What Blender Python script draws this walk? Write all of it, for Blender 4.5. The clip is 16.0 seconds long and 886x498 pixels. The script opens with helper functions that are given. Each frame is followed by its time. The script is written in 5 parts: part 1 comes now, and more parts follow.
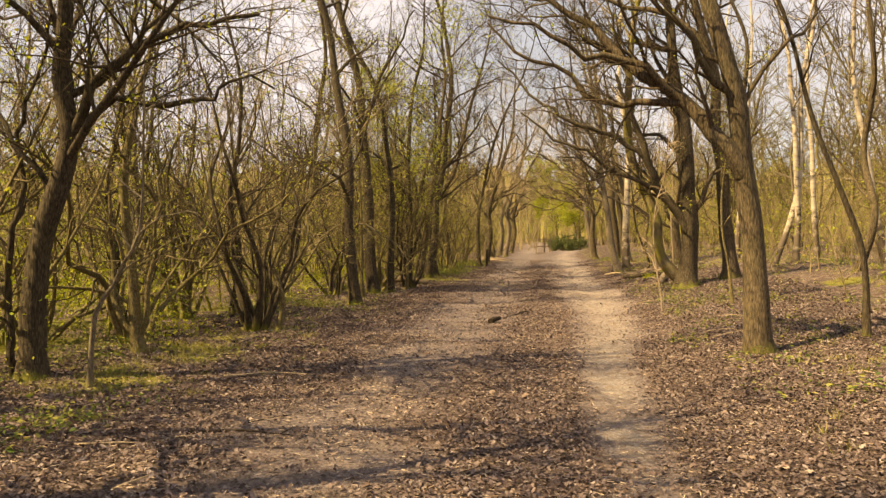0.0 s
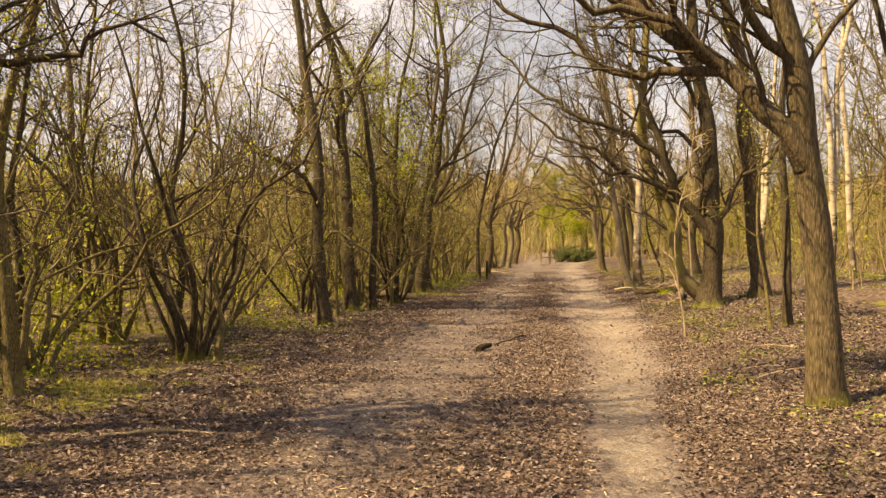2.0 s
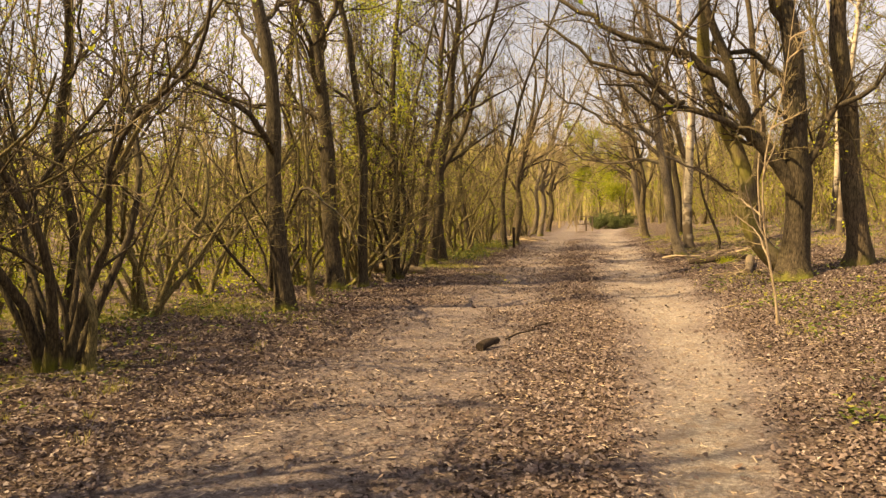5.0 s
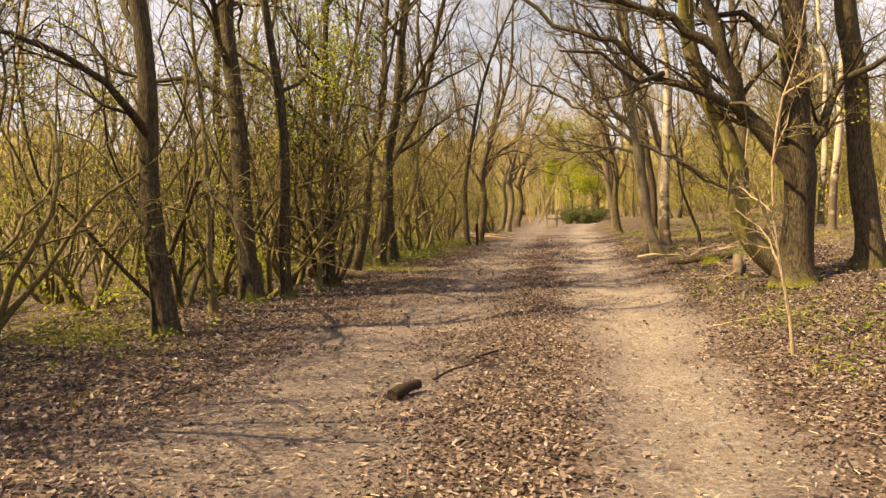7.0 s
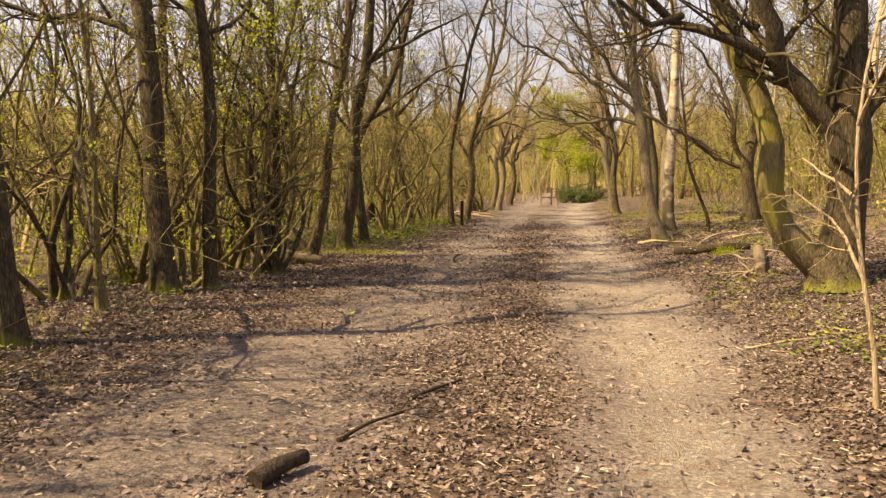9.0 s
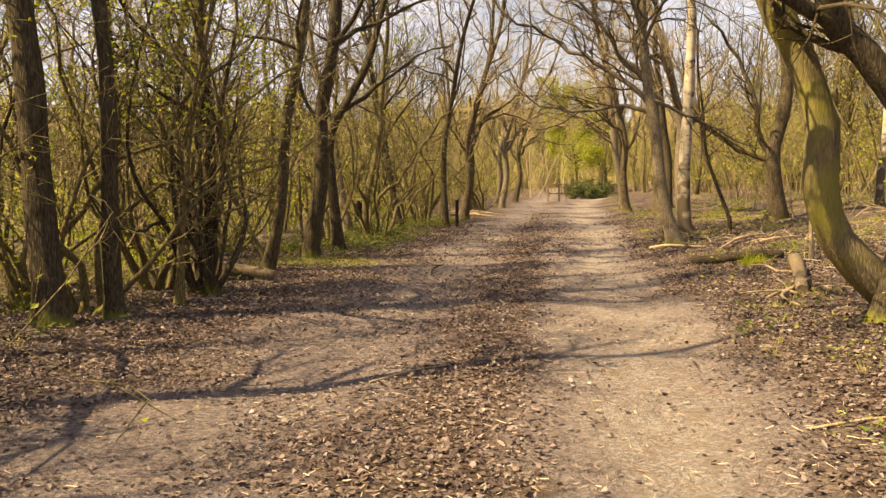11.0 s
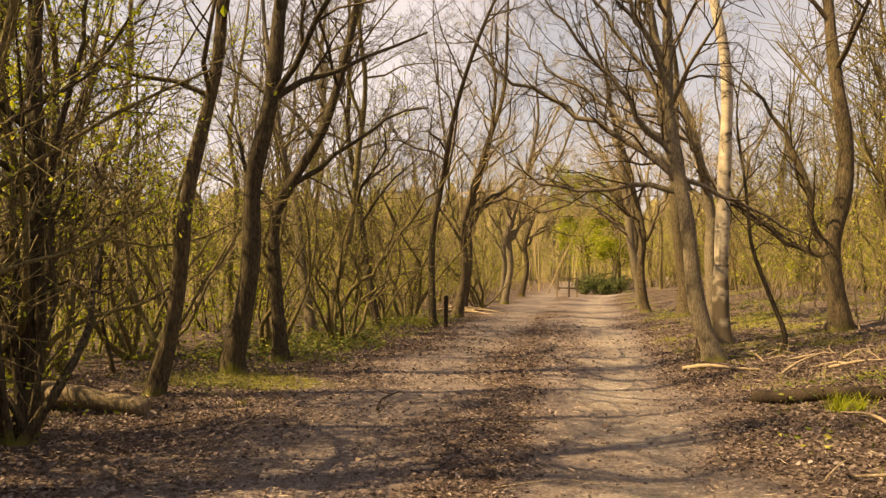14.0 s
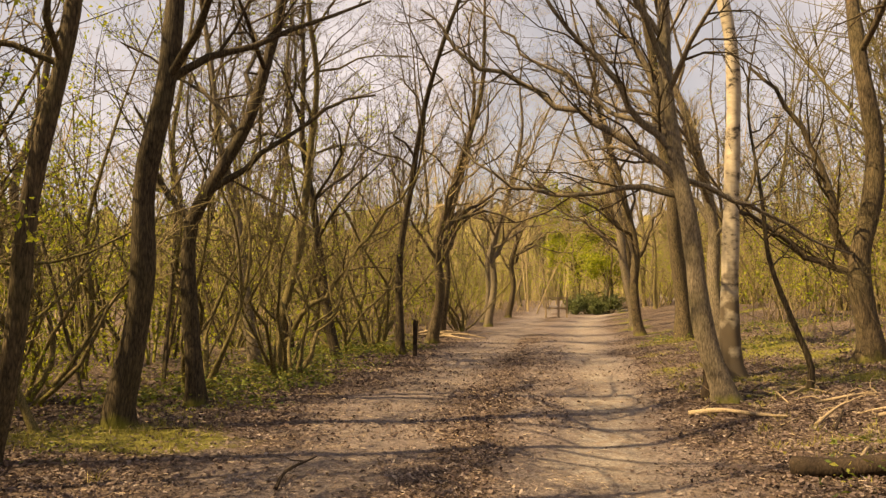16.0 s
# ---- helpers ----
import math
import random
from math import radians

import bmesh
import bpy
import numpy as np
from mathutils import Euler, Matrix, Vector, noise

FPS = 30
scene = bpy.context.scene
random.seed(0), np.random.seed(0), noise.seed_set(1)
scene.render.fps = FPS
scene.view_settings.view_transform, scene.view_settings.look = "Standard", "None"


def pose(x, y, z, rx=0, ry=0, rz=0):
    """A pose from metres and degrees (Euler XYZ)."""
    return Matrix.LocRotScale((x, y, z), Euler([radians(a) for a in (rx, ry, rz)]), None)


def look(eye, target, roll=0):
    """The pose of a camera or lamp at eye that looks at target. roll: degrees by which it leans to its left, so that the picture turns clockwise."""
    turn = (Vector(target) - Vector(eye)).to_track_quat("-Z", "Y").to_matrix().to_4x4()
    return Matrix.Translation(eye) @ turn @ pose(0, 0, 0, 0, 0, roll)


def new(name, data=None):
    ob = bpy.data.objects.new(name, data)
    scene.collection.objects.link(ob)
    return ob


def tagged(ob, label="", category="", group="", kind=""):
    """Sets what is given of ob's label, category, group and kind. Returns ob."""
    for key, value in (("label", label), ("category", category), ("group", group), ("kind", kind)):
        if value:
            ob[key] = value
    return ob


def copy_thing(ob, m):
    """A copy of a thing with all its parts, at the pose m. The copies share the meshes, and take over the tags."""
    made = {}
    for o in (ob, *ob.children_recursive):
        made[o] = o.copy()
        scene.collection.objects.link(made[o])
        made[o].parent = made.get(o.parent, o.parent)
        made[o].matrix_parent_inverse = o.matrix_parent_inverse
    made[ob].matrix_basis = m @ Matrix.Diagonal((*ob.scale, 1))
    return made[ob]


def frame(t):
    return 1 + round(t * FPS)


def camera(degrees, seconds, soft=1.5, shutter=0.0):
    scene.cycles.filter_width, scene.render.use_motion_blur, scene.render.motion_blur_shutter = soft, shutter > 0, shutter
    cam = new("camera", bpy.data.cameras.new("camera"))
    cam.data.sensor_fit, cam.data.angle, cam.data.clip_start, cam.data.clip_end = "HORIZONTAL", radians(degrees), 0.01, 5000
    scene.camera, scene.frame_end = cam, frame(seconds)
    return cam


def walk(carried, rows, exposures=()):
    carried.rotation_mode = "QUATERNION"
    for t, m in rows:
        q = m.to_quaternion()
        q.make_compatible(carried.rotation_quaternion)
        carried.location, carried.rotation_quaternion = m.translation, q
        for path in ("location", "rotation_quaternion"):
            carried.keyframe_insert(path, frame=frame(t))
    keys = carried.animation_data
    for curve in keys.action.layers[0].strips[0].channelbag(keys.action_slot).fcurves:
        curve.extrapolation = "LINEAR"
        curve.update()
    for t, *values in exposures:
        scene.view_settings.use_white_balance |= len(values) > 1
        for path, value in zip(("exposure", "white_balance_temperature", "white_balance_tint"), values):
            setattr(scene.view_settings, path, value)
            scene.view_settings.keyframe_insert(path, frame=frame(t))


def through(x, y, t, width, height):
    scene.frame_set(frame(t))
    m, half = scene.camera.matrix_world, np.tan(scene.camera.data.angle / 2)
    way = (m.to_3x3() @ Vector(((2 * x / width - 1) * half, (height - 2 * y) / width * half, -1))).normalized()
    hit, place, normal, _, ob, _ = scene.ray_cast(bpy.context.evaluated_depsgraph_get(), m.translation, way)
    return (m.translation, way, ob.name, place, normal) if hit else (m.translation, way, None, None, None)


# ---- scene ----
cam = camera(59.4, 16.0, soft=1.4)
PATH = [
    (0, (0.026, 0.044, 1.529), (-0.255, 2.024, 1.472), 0.0),
    (0.5, (0.06, 0.729, 1.511), (-0.183, 2.714, 1.482), -0.4),
    (1, (0.085, 1.307, 1.521), (-0.183, 3.289, 1.528), -1.7),
    (1.5, (0.035, 1.925, 1.466), (-0.256, 3.904, 1.441), -0.7),
    (2, (0.113, 2.585, 1.499), (-0.186, 4.562, 1.468), 0.3),
    (2.5, (0.109, 3.217, 1.429), (-0.17, 5.197, 1.473), -0.4),
    (3, (0.088, 3.88, 1.394), (-0.169, 5.863, 1.391), -0.3),
    (3.5, (0.08, 4.542, 1.377), (-0.271, 6.511, 1.347), -0.0),
    (4, (0.076, 5.171, 1.356), (-0.346, 7.125, 1.305), -0.0),
    (4.5, (0.113, 5.842, 1.293), (-0.307, 7.796, 1.227), -1.4),
    (4.7, (0.103, 6.067, 1.272), (-0.305, 8.022, 1.18), -1.1),
    (6.8, (0.231, 8.591, 1.241), (-0.098, 10.56, 1.113), -0.6),
    (7, (0.245, 8.827, 1.249), (-0.08, 10.796, 1.129), -1.0),
    (7.5, (0.257, 9.398, 1.22), (-0.049, 11.368, 1.067), -0.1),
    (8, (0.265, 9.99, 1.195), (0.004, 11.966, 1.037), -0.4),
    (8.2, (0.27, 10.239, 1.196), (0.002, 12.213, 1.019), -0.3),
    (10.3, (0.511, 12.623, 1.243), (0.152, 14.582, 1.061), 0.3),
    (10.5, (0.536, 12.825, 1.239), (0.192, 14.787, 1.057), -0.0),
    (11, (0.559, 13.402, 1.25), (0.213, 15.362, 1.057), -0.4),
    (11.5, (0.506, 14.017, 1.285), (0.152, 15.984, 1.207), 0.4),
    (12, (0.53, 14.604, 1.291), (0.162, 16.57, 1.28), -0.3),
    (12.5, (0.556, 15.123, 1.287), (0.179, 17.087, 1.311), 0.3),
    (13, (0.551, 15.752, 1.282), (0.219, 17.724, 1.298), -0.3),
    (13.5, (0.578, 16.302, 1.306), (0.208, 18.267, 1.347), -0.3),
    (14, (0.592, 16.926, 1.282), (0.213, 18.889, 1.32), 0.7),
    (14.5, (0.644, 17.525, 1.292), (0.297, 19.494, 1.351), -0.2),
    (15, (0.655, 18.091, 1.288), (0.256, 20.05, 1.367), 0.6),
    (15.5, (0.663, 18.656, 1.29), (0.32, 20.622, 1.416), 1.0),
    (16, (0.708, 19.234, 1.309), (0.347, 21.199, 1.396), 0.3),
]
walk(cam, [(t, look(eye, target, roll)) for t, eye, target, roll in PATH], [(0.0, 1.44, 9500, 9), (4.5, 1.52, 9700, 11), (7.5, 1.55, 8600, 9), (11.0, 1.56, 8400, 9), (13.0, 1.42, 9900, 12), (16.0, 1.22, 9600, 12)])

# world, sun and exposure
SUN_EL, SUN_AZ = radians(50), (-0.90, -0.436)
world = bpy.data.worlds.new("world")
scene.world = world
world.use_nodes = True
wn = world.node_tree.nodes
sky = wn.new("ShaderNodeTexSky")
sky.sky_type, sky.sun_disc, sky.sun_elevation = "NISHITA", False, SUN_EL
sky.sun_rotation = math.atan2(SUN_AZ[0], SUN_AZ[1])
sky.dust_density, sky.ozone_density = 0.3, 3.0
wn["Background"].inputs["Strength"].default_value = 0.042
# thin bright cloud over the whole sky
wco = wn.new("ShaderNodeTexCoord")
veil = wn.new("ShaderNodeTexNoise")
veil.inputs["Scale"].default_value, veil.inputs["Detail"].default_value = 2.6, 6.0
vr = wn.new("ShaderNodeValToRGB")
vr.color_ramp.elements[0].position, vr.color_ramp.elements[1].position = 0.40, 0.60
vr.color_ramp.elements[0].color, vr.color_ramp.elements[1].color = (0.5, 0.5, 0.5, 1), (0.97, 0.95, 0.95, 1)
vm = wn.new("ShaderNodeMix")
vm.data_type = "RGBA"
vm.inputs[7].default_value = (8.4, 8.8, 11.2, 1)
world.node_tree.links.new(wco.outputs["Generated"], veil.inputs["Vector"])
world.node_tree.links.new(veil.outputs[0], vr.inputs[0])
world.node_tree.links.new(vr.outputs[0], vm.inputs[0])
world.node_tree.links.new(sky.outputs[0], vm.inputs[6])
world.node_tree.links.new(vm.outputs[2], wn["Background"].inputs["Color"])
lamp = bpy.data.lights.new("sun", "SUN")
lamp.energy, lamp.angle, lamp.color = 5.0, radians(0.55), (1.0, 0.83, 0.56)
sun_ob = new("sun", lamp)
sun_ob.matrix_world = look((SUN_AZ[0] * 40 * math.cos(SUN_EL), SUN_AZ[1] * 40 * math.cos(SUN_EL), 40 * math.sin(SUN_EL)), (0, 0, 0))


# ---- materials ----
def material(name, rough=0.85):
    m = bpy.data.materials.new(name)
    m.use_nodes = True
    nt = m.node_tree
    bs = nt.nodes["Principled BSDF"]
    bs.inputs["Roughness"].default_value = rough
    bs.inputs["Specular IOR Level"].default_value = 0.25
    return m, nt, bs


def node(nt, kind, inputs=None, feature="", attribute_name=""):
    n = nt.nodes.new("ShaderNode" + kind)
    if feature:
        n.feature = feature
    if attribute_name:
        n.attribute_name = attribute_name
    for k, v in (inputs or {}).items():
        if isinstance(v, bpy.types.NodeSocket):
            nt.links.new(v, n.inputs[k])
        else:
            n.inputs[k].default_value = v
    return n


def ramp(nt, fac, stops):
    n = nt.nodes.new("ShaderNodeValToRGB")
    el = n.color_ramp.elements
    while len(el) < len(stops):
        el.new(0.5)
    for e, (p, c) in zip(el, stops):
        e.position, e.color = p, (*c, 1) if len(c) == 3 else c
    nt.links.new(fac, n.inputs[0])
    return n.outputs[0]


def mix(nt, fac, a, b):
    n = nt.nodes.new("ShaderNodeMix")
    n.data_type = "RGBA"
    for sock, v in ((n.inputs[0], fac), (n.inputs[6], a), (n.inputs[7], b)):
        if isinstance(v, bpy.types.NodeSocket):
            nt.links.new(v, sock)
        else:
            sock.default_value = v if isinstance(v, float) else (*v, 1)
    return n.outputs[2]


def math_node(nt, op, a, b=0.0, clamp=False):
    n = nt.nodes.new("ShaderNodeMath")
    n.operation, n.use_clamp = op, clamp
    for sock, v in zip(n.inputs, (a, b)):
        if isinstance(v, bpy.types.NodeSocket):
            nt.links.new(v, sock)
        else:
            sock.default_value = v
    return n.outputs[0]


def bumped(nt, bs, height, strength, dist):
    b = node(nt, "Bump", {"Height": height, "Strength": strength, "Distance": dist})
    nt.links.new(b.outputs[0], bs.inputs["Normal"])


def bark_material(name, dark, light, algae, moss, ridge=5.0):
    m, nt, bs = material(name, 0.9)
    co = node(nt, "TexCoord").outputs["Object"]
    st = node(nt, "Mapping", {"Vector": co, "Scale": (ridge * 7, ridge * 7, ridge * 1.3)}).outputs[0]
    fine = node(nt, "TexNoise", {"Vector": st, "Scale": 1.0, "Detail": 6.0, "Roughness": 0.65}).outputs[0]
    crack = node(nt, "TexVoronoi", {"Vector": st, "Scale": 1.3}, feature="DISTANCE_TO_EDGE").outputs[0]
    broad = node(nt, "TexNoise", {"Vector": co, "Scale": 1.6, "Detail": 4.0}).outputs[0]
    h = math_node(nt, "ADD", math_node(nt, "MULTIPLY", crack, 0.7), fine)
    col = ramp(nt, h, [(0.35, dark), (0.62, [0.55 * a + 0.45 * b for a, b in zip(dark, light)]), (0.95, light)])
    al = ramp(nt, broad, [(0.42, (0, 0, 0)), (0.68, (algae, algae, algae))])
    col = mix(nt, al, col, (0.24, 0.22, 0.04) if algae > 0.8 else (0.13, 0.125, 0.035))
    z = node(nt, "SeparateXYZ", {"Vector": co}).outputs[2]
    patch = node(nt, "TexNoise", {"Vector": co, "Scale": 7.0, "Detail": 5.0}).outputs[0]
    low = math_node(nt, "SUBTRACT", math_node(nt, "ADD", broad, math_node(nt, "MULTIPLY", patch, 0.7)), math_node(nt, "MULTIPLY", z, 1.9))
    mo = ramp(nt, low, [(0.5, (0, 0, 0)), (0.9, (moss, moss, moss))])
    col = mix(nt, mo, col, (0.22, 0.23, 0.025))
    nt.links.new(col, bs.inputs["Base Color"])
    bumped(nt, bs, h, 0.8, 0.018)
    return m


OAK_BARK = bark_material("oak_bark", (0.012, 0.009, 0.006), (0.18, 0.134, 0.083), 0.15, 0.35)
# dark bark; on the forked oak and left ashes its darkness paints in shade
DARK_SHADE_BARK = bark_material("dark_shade_bark", (0.008, 0.006, 0.004), (0.125, 0.095, 0.06), 0.1, 0.5)
GREY_BARK = bark_material("grey_bark", (0.05, 0.04, 0.03), (0.31, 0.25, 0.18), 0.2, 0.6, 7.0)
MOSSY_BARK = bark_material("mossy_bark", (0.08, 0.06, 0.035), (0.30, 0.24, 0.14), 0.9, 1.0)
HAZEL_BARK = bark_material("hazel_bark", (0.016, 0.012, 0.006), (0.33, 0.262, 0.125), 0.35, 0.5, 9.0)
TWIG_BARK = bark_material("twig_bark", (0.02, 0.014, 0.009), (0.14, 0.10, 0.062), 0.2, 0.0, 9.0)
# pale twigs, lightened further to carry sunlight and haze on the far stems
PALE_LIT_TWIG = bark_material("pale_lit_twig_bark", (0.21, 0.155, 0.09), (0.49, 0.385, 0.23), 0.35, 0.0, 9.0)
DEAD_WOOD = bark_material("dead_wood", (0.20, 0.14, 0.09), (0.52, 0.42, 0.30), 0.12, 0.0, 8.0)
LOG_BARK = bark_material("log_bark", (0.07, 0.05, 0.035), (0.33, 0.25, 0.17), 0.2, 0.0, 6.0)
ROTTEN_WOOD = bark_material("rotten_wood", (0.014, 0.010, 0.007), (0.07, 0.048, 0.034), 0.0, 0.0, 6.0)


def birch_material():
    m, nt, bs = material("birch_bark", 0.7)
    co = node(nt, "TexCoord").outputs["Object"]
    st = node(nt, "Mapping", {"Vector": co, "Scale": (2.2, 2.2, 4.5)}).outputs[0]
    bands = node(nt, "TexNoise", {"Vector": st, "Scale": 1.0, "Detail": 5.0, "Roughness": 0.7}).outputs[0]
    broad = node(nt, "TexNoise", {"Vector": co, "Scale": 3.0, "Detail": 5.0}).outputs[0]
    col = ramp(nt, bands, [(0.38, (0.05, 0.04, 0.03)), (0.46, (0.34, 0.29, 0.22)), (0.75, (0.56, 0.49, 0.38))])
    z = node(nt, "SeparateXYZ", {"Vector": co}).outputs[2]
    low = math_node(nt, "SUBTRACT", math_node(nt, "MULTIPLY", broad, 2.0), math_node(nt, "MULTIPLY", z, 0.45))
    col = mix(nt, ramp(nt, low, [(0.35, (0, 0, 0)), (0.6, (1, 1, 1))]), col, (0.11, 0.085, 0.06))
    nt.links.new(col, bs.inputs["Base Color"])
    bumped(nt, bs, bands, 0.5, 0.02)
    return m


BIRCH_BARK = birch_material()


def leaf_material(name, stops, rough=0.6, through=0.3):
    m, nt, bs = material(name, rough)
    rnd = node(nt, "NewGeometry").outputs["Random Per Island"]
    col = ramp(nt, rnd, stops)
    nt.links.new(col, bs.inputs["Base Color"])
    if through:
        tr = node(nt, "BsdfTranslucent", {"Color": col})
        mx = node(nt, "MixShader", {0: through, 1: bs.outputs[0], 2: tr.outputs[0]})
        nt.links.new(mx.outputs[0], nt.nodes["Material Output"].inputs[0])
    return m


GREEN_LEAF = leaf_material("spring_leaf", [(0.0, (0.17, 0.23, 0.02)), (0.5, (0.33, 0.37, 0.035)), (1.0, (0.50, 0.48, 0.07))], 0.5, 0.5)
# evergreen leaves lightened and dulled, with distance haze put into the colour
HAZY_HOLLY_LEAF = leaf_material("hazy_evergreen_leaf", [(0.0, (0.06, 0.085, 0.03)), (1.0, (0.15, 0.17, 0.06))], 0.5, 0.15)
BRAMBLE_LEAF = leaf_material("bramble_leaf", [(0.0, (0.06, 0.10, 0.02)), (0.5, (0.16, 0.19, 0.035)), (1.0, (0.32, 0.28, 0.07))], 0.5, 0.3)
GRASS_BLADE = leaf_material("grass_blade", [(0.0, (0.15, 0.16, 0.03)), (0.6, (0.28, 0.26, 0.06)), (1.0, (0.46, 0.38, 0.18))], 0.6, 0.3)
DRY_LEAF = leaf_material("dry_leaf", [(0.0, (0.038, 0.026, 0.023)), (0.45, (0.11, 0.076, 0.069)), (0.9, (0.195, 0.15, 0.138)), (1.0, (0.33, 0.275, 0.252))], 0.65, 0.1)


def ground_material():
    m, nt, bs = material("forest_floor", 0.95)
    co = node(nt, "TexCoord").outputs["Object"]
    at = node(nt, "Attribute", attribute_name="cover").outputs["Color"]
    sep = node(nt, "SeparateColor", {"Color": at}).outputs
    fine = node(nt, "TexNoise", {"Vector": co, "Scale": 28.0, "Detail": 8.0, "Roughness": 0.7}).outputs[0]
    mid = node(nt, "TexNoise", {"Vector": co, "Scale": 3.0, "Detail": 6.0, "Roughness": 0.6}).outputs[0]
    grit = node(nt, "TexNoise", {"Vector": node(nt, "Mapping", {"Vector": co, "Scale": (70, 110, 80)}).outputs[0], "Scale": 1.0, "Detail": 4.0, "Roughness": 0.8}).outputs[0]
    fine = math_node(nt, "ADD", math_node(nt, "MULTIPLY", fine, 0.55), math_node(nt, "MULTIPLY", grit, 0.45))
    leafy = node(nt, "TexVoronoi", {"Vector": co, "Scale": 17.0, "Randomness": 1.0})
    edge = node(nt, "TexVoronoi", {"Vector": co, "Scale": 17.0}, feature="DISTANCE_TO_EDGE").outputs[0]
    tone = node(nt, "SeparateColor", {"Color": leafy.outputs["Color"]}).outputs[0]
    sand = ramp(nt, fine, [(0.36, (0.115, 0.098, 0.089)), (0.5, (0.255, 0.225, 0.206)), (0.66, (0.52, 0.47, 0.435))])
    sand = mix(nt, ramp(nt, node(nt, 'TexNoise', {'Vector': co, 'Scale': 6.5, 'Detail': 5.0, 'Roughness': 0.65}).outputs[0], [(0.45, (0, 0, 0)), (0.62, (0.75, 0.75, 0.75))]), sand, (0.20, 0.145, 0.11))
    dirt = ramp(nt, fine, [(0.36, (0.043, 0.034, 0.033)), (0.5, (0.158, 0.125, 0.119)), (0.66, (0.385, 0.325, 0.305))])
    litter = ramp(nt, tone, [(0.0, (0.055, 0.035, 0.027)), (0.5, (0.13, 0.09, 0.074)), (1.0, (0.26, 0.20, 0.165))])
    litter = mix(nt, ramp(nt, edge, [(0.0, (0.8, 0.8, 0.8)), (0.16, (0, 0, 0))]), litter, (0.05, 0.034, 0.026))
    moss = ramp(nt, fine, [(0.3, (0.09, 0.09, 0.02)), (0.7, (0.24, 0.22, 0.05))])

    def masked(v, lo, hi):
        j = math_node(nt, "ADD", v, math_node(nt, "MULTIPLY", math_node(nt, "SUBTRACT", mid, 0.5), 0.9))
        j = math_node(nt, "ADD", j, math_node(nt, "MULTIPLY", math_node(nt, "SUBTRACT", fine, 0.5), 0.5))
        return ramp(nt, j, [(lo, (0, 0, 0)), (hi, (1, 1, 1))])

    col = mix(nt, masked(sep[1], 0.38, 0.62), dirt, litter)
    col = mix(nt, masked(sep[0], 0.28, 1.0), col, sand)
    col = mix(nt, masked(sep[2], 0.45, 0.7), col, moss)
    nt.links.new(col, bs.inputs["Base Color"])
    h = math_node(nt, "ADD", fine, math_node(nt, "MULTIPLY", math_node(nt, "MULTIPLY", edge, sep[1]), 1.5))
    bumped(nt, bs, math_node(nt, 'ADD', h, math_node(nt, 'MULTIPLY', mid, 1.6)), 1.0, 0.04)
    return m


FLOOR = ground_material()


def woods_material():
    m, nt, bs = material("far_woodland", 1.0)
    co = node(nt, "TexCoord").outputs["Object"]
    st = node(nt, "Mapping", {"Vector": co, "Scale": (1.6, 1.6, 0.22)}).outputs[0]
    stems = node(nt, "TexNoise", {"Vector": st, "Scale": 1.5, "Detail": 8.0, "Roughness": 0.75}).outputs[0]
    broad = node(nt, "TexNoise", {"Vector": co, "Scale": 0.12, "Detail": 4.0}).outputs[0]
    # stem colours raised to paint in the sunlit haze of the distance
    col = ramp(nt, stems, [(0.35, (0.13, 0.11, 0.04)), (0.5, (0.34, 0.28, 0.12)), (0.65, (0.52, 0.42, 0.23))])
    col = mix(nt, ramp(nt, broad, [(0.4, (0, 0, 0)), (0.7, (0.6, 0.6, 0.6))]), col, (0.17, 0.17, 0.04))
    nt.links.new(col, bs.inputs["Base Color"])
    bumped(nt, bs, stems, 1.0, 0.6)
    return m


FAR_WOODS = woods_material()


# ---- shape helpers ----
def lattice(x, y, seed=0):
    """Smooth value noise in -1..1 over the plan."""
    x, y = np.asarray(x, float), np.asarray(y, float)
    xi, yi = np.floor(x), np.floor(y)
    fx, fy = x - xi, y - yi
    fx, fy = fx * fx * (3 - 2 * fx), fy * fy * (3 - 2 * fy)

    def h(a, b):
        v = np.sin(a * 127.1 + b * 311.7 + seed * 74.7) * 43758.5453
        return 2 * (v - np.floor(v)) - 1
    return (h(xi, yi) * (1 - fx) + h(xi + 1, yi) * fx) * (1 - fy) + (h(xi, yi + 1) * (1 - fx) + h(xi + 1, yi + 1) * fx) * fy


def trail(y):
    """The middle of the bare sandy trail."""
    return np.interp(y, [-5, 5.4, 10, 13, 15, 18, 20.5, 22, 24.5, 28.5, 34.8, 38, 52, 60, 75], [0.6, 0.66, 0.75, 0.87, 1.03, 1.08, 0.95, 1.08, 0.97, 0.9, 1.0, 0.8, 0.55, 1.2, 7.0])


def trail_half(y):
    """Half the width of the bare trail."""
    return np.interp(y, [-5, 5.4, 10, 13, 15, 18, 20.5, 22, 24.5, 28.5, 34.8, 45], [0.3, 0.31, 0.35, 0.43, 0.5, 0.68, 0.8, 0.74, 0.72, 0.5, 0.5, 0.58])


def ground_z(x, y):
    x, y = np.asarray(x, float), np.asarray(y, float)
    s = np.clip(y / 9, 0, 1)
    z = -0.27 * s * s * (3 - 2 * s) - 0.002 * np.clip(y - 10, 0, 60)
    z = z + 0.13 * np.clip(x - 1.4, 0, 6)
    off = np.clip((np.abs(x + 0.8) - 2.6) / 2.0, 0, 1)
    z = z + (0.015 + 0.06 * off) * lattice(x * 0.7, y * 0.7, 1) + (0.006 + 0.02 * off) * lattice(x * 2.7, y * 2.7, 2)
    z = z - 0.03 * np.exp(-((x - trail(y)) / 0.45) ** 2) - 0.03 * np.exp(-((x + 1.3) / 0.5) ** 2)
    return z


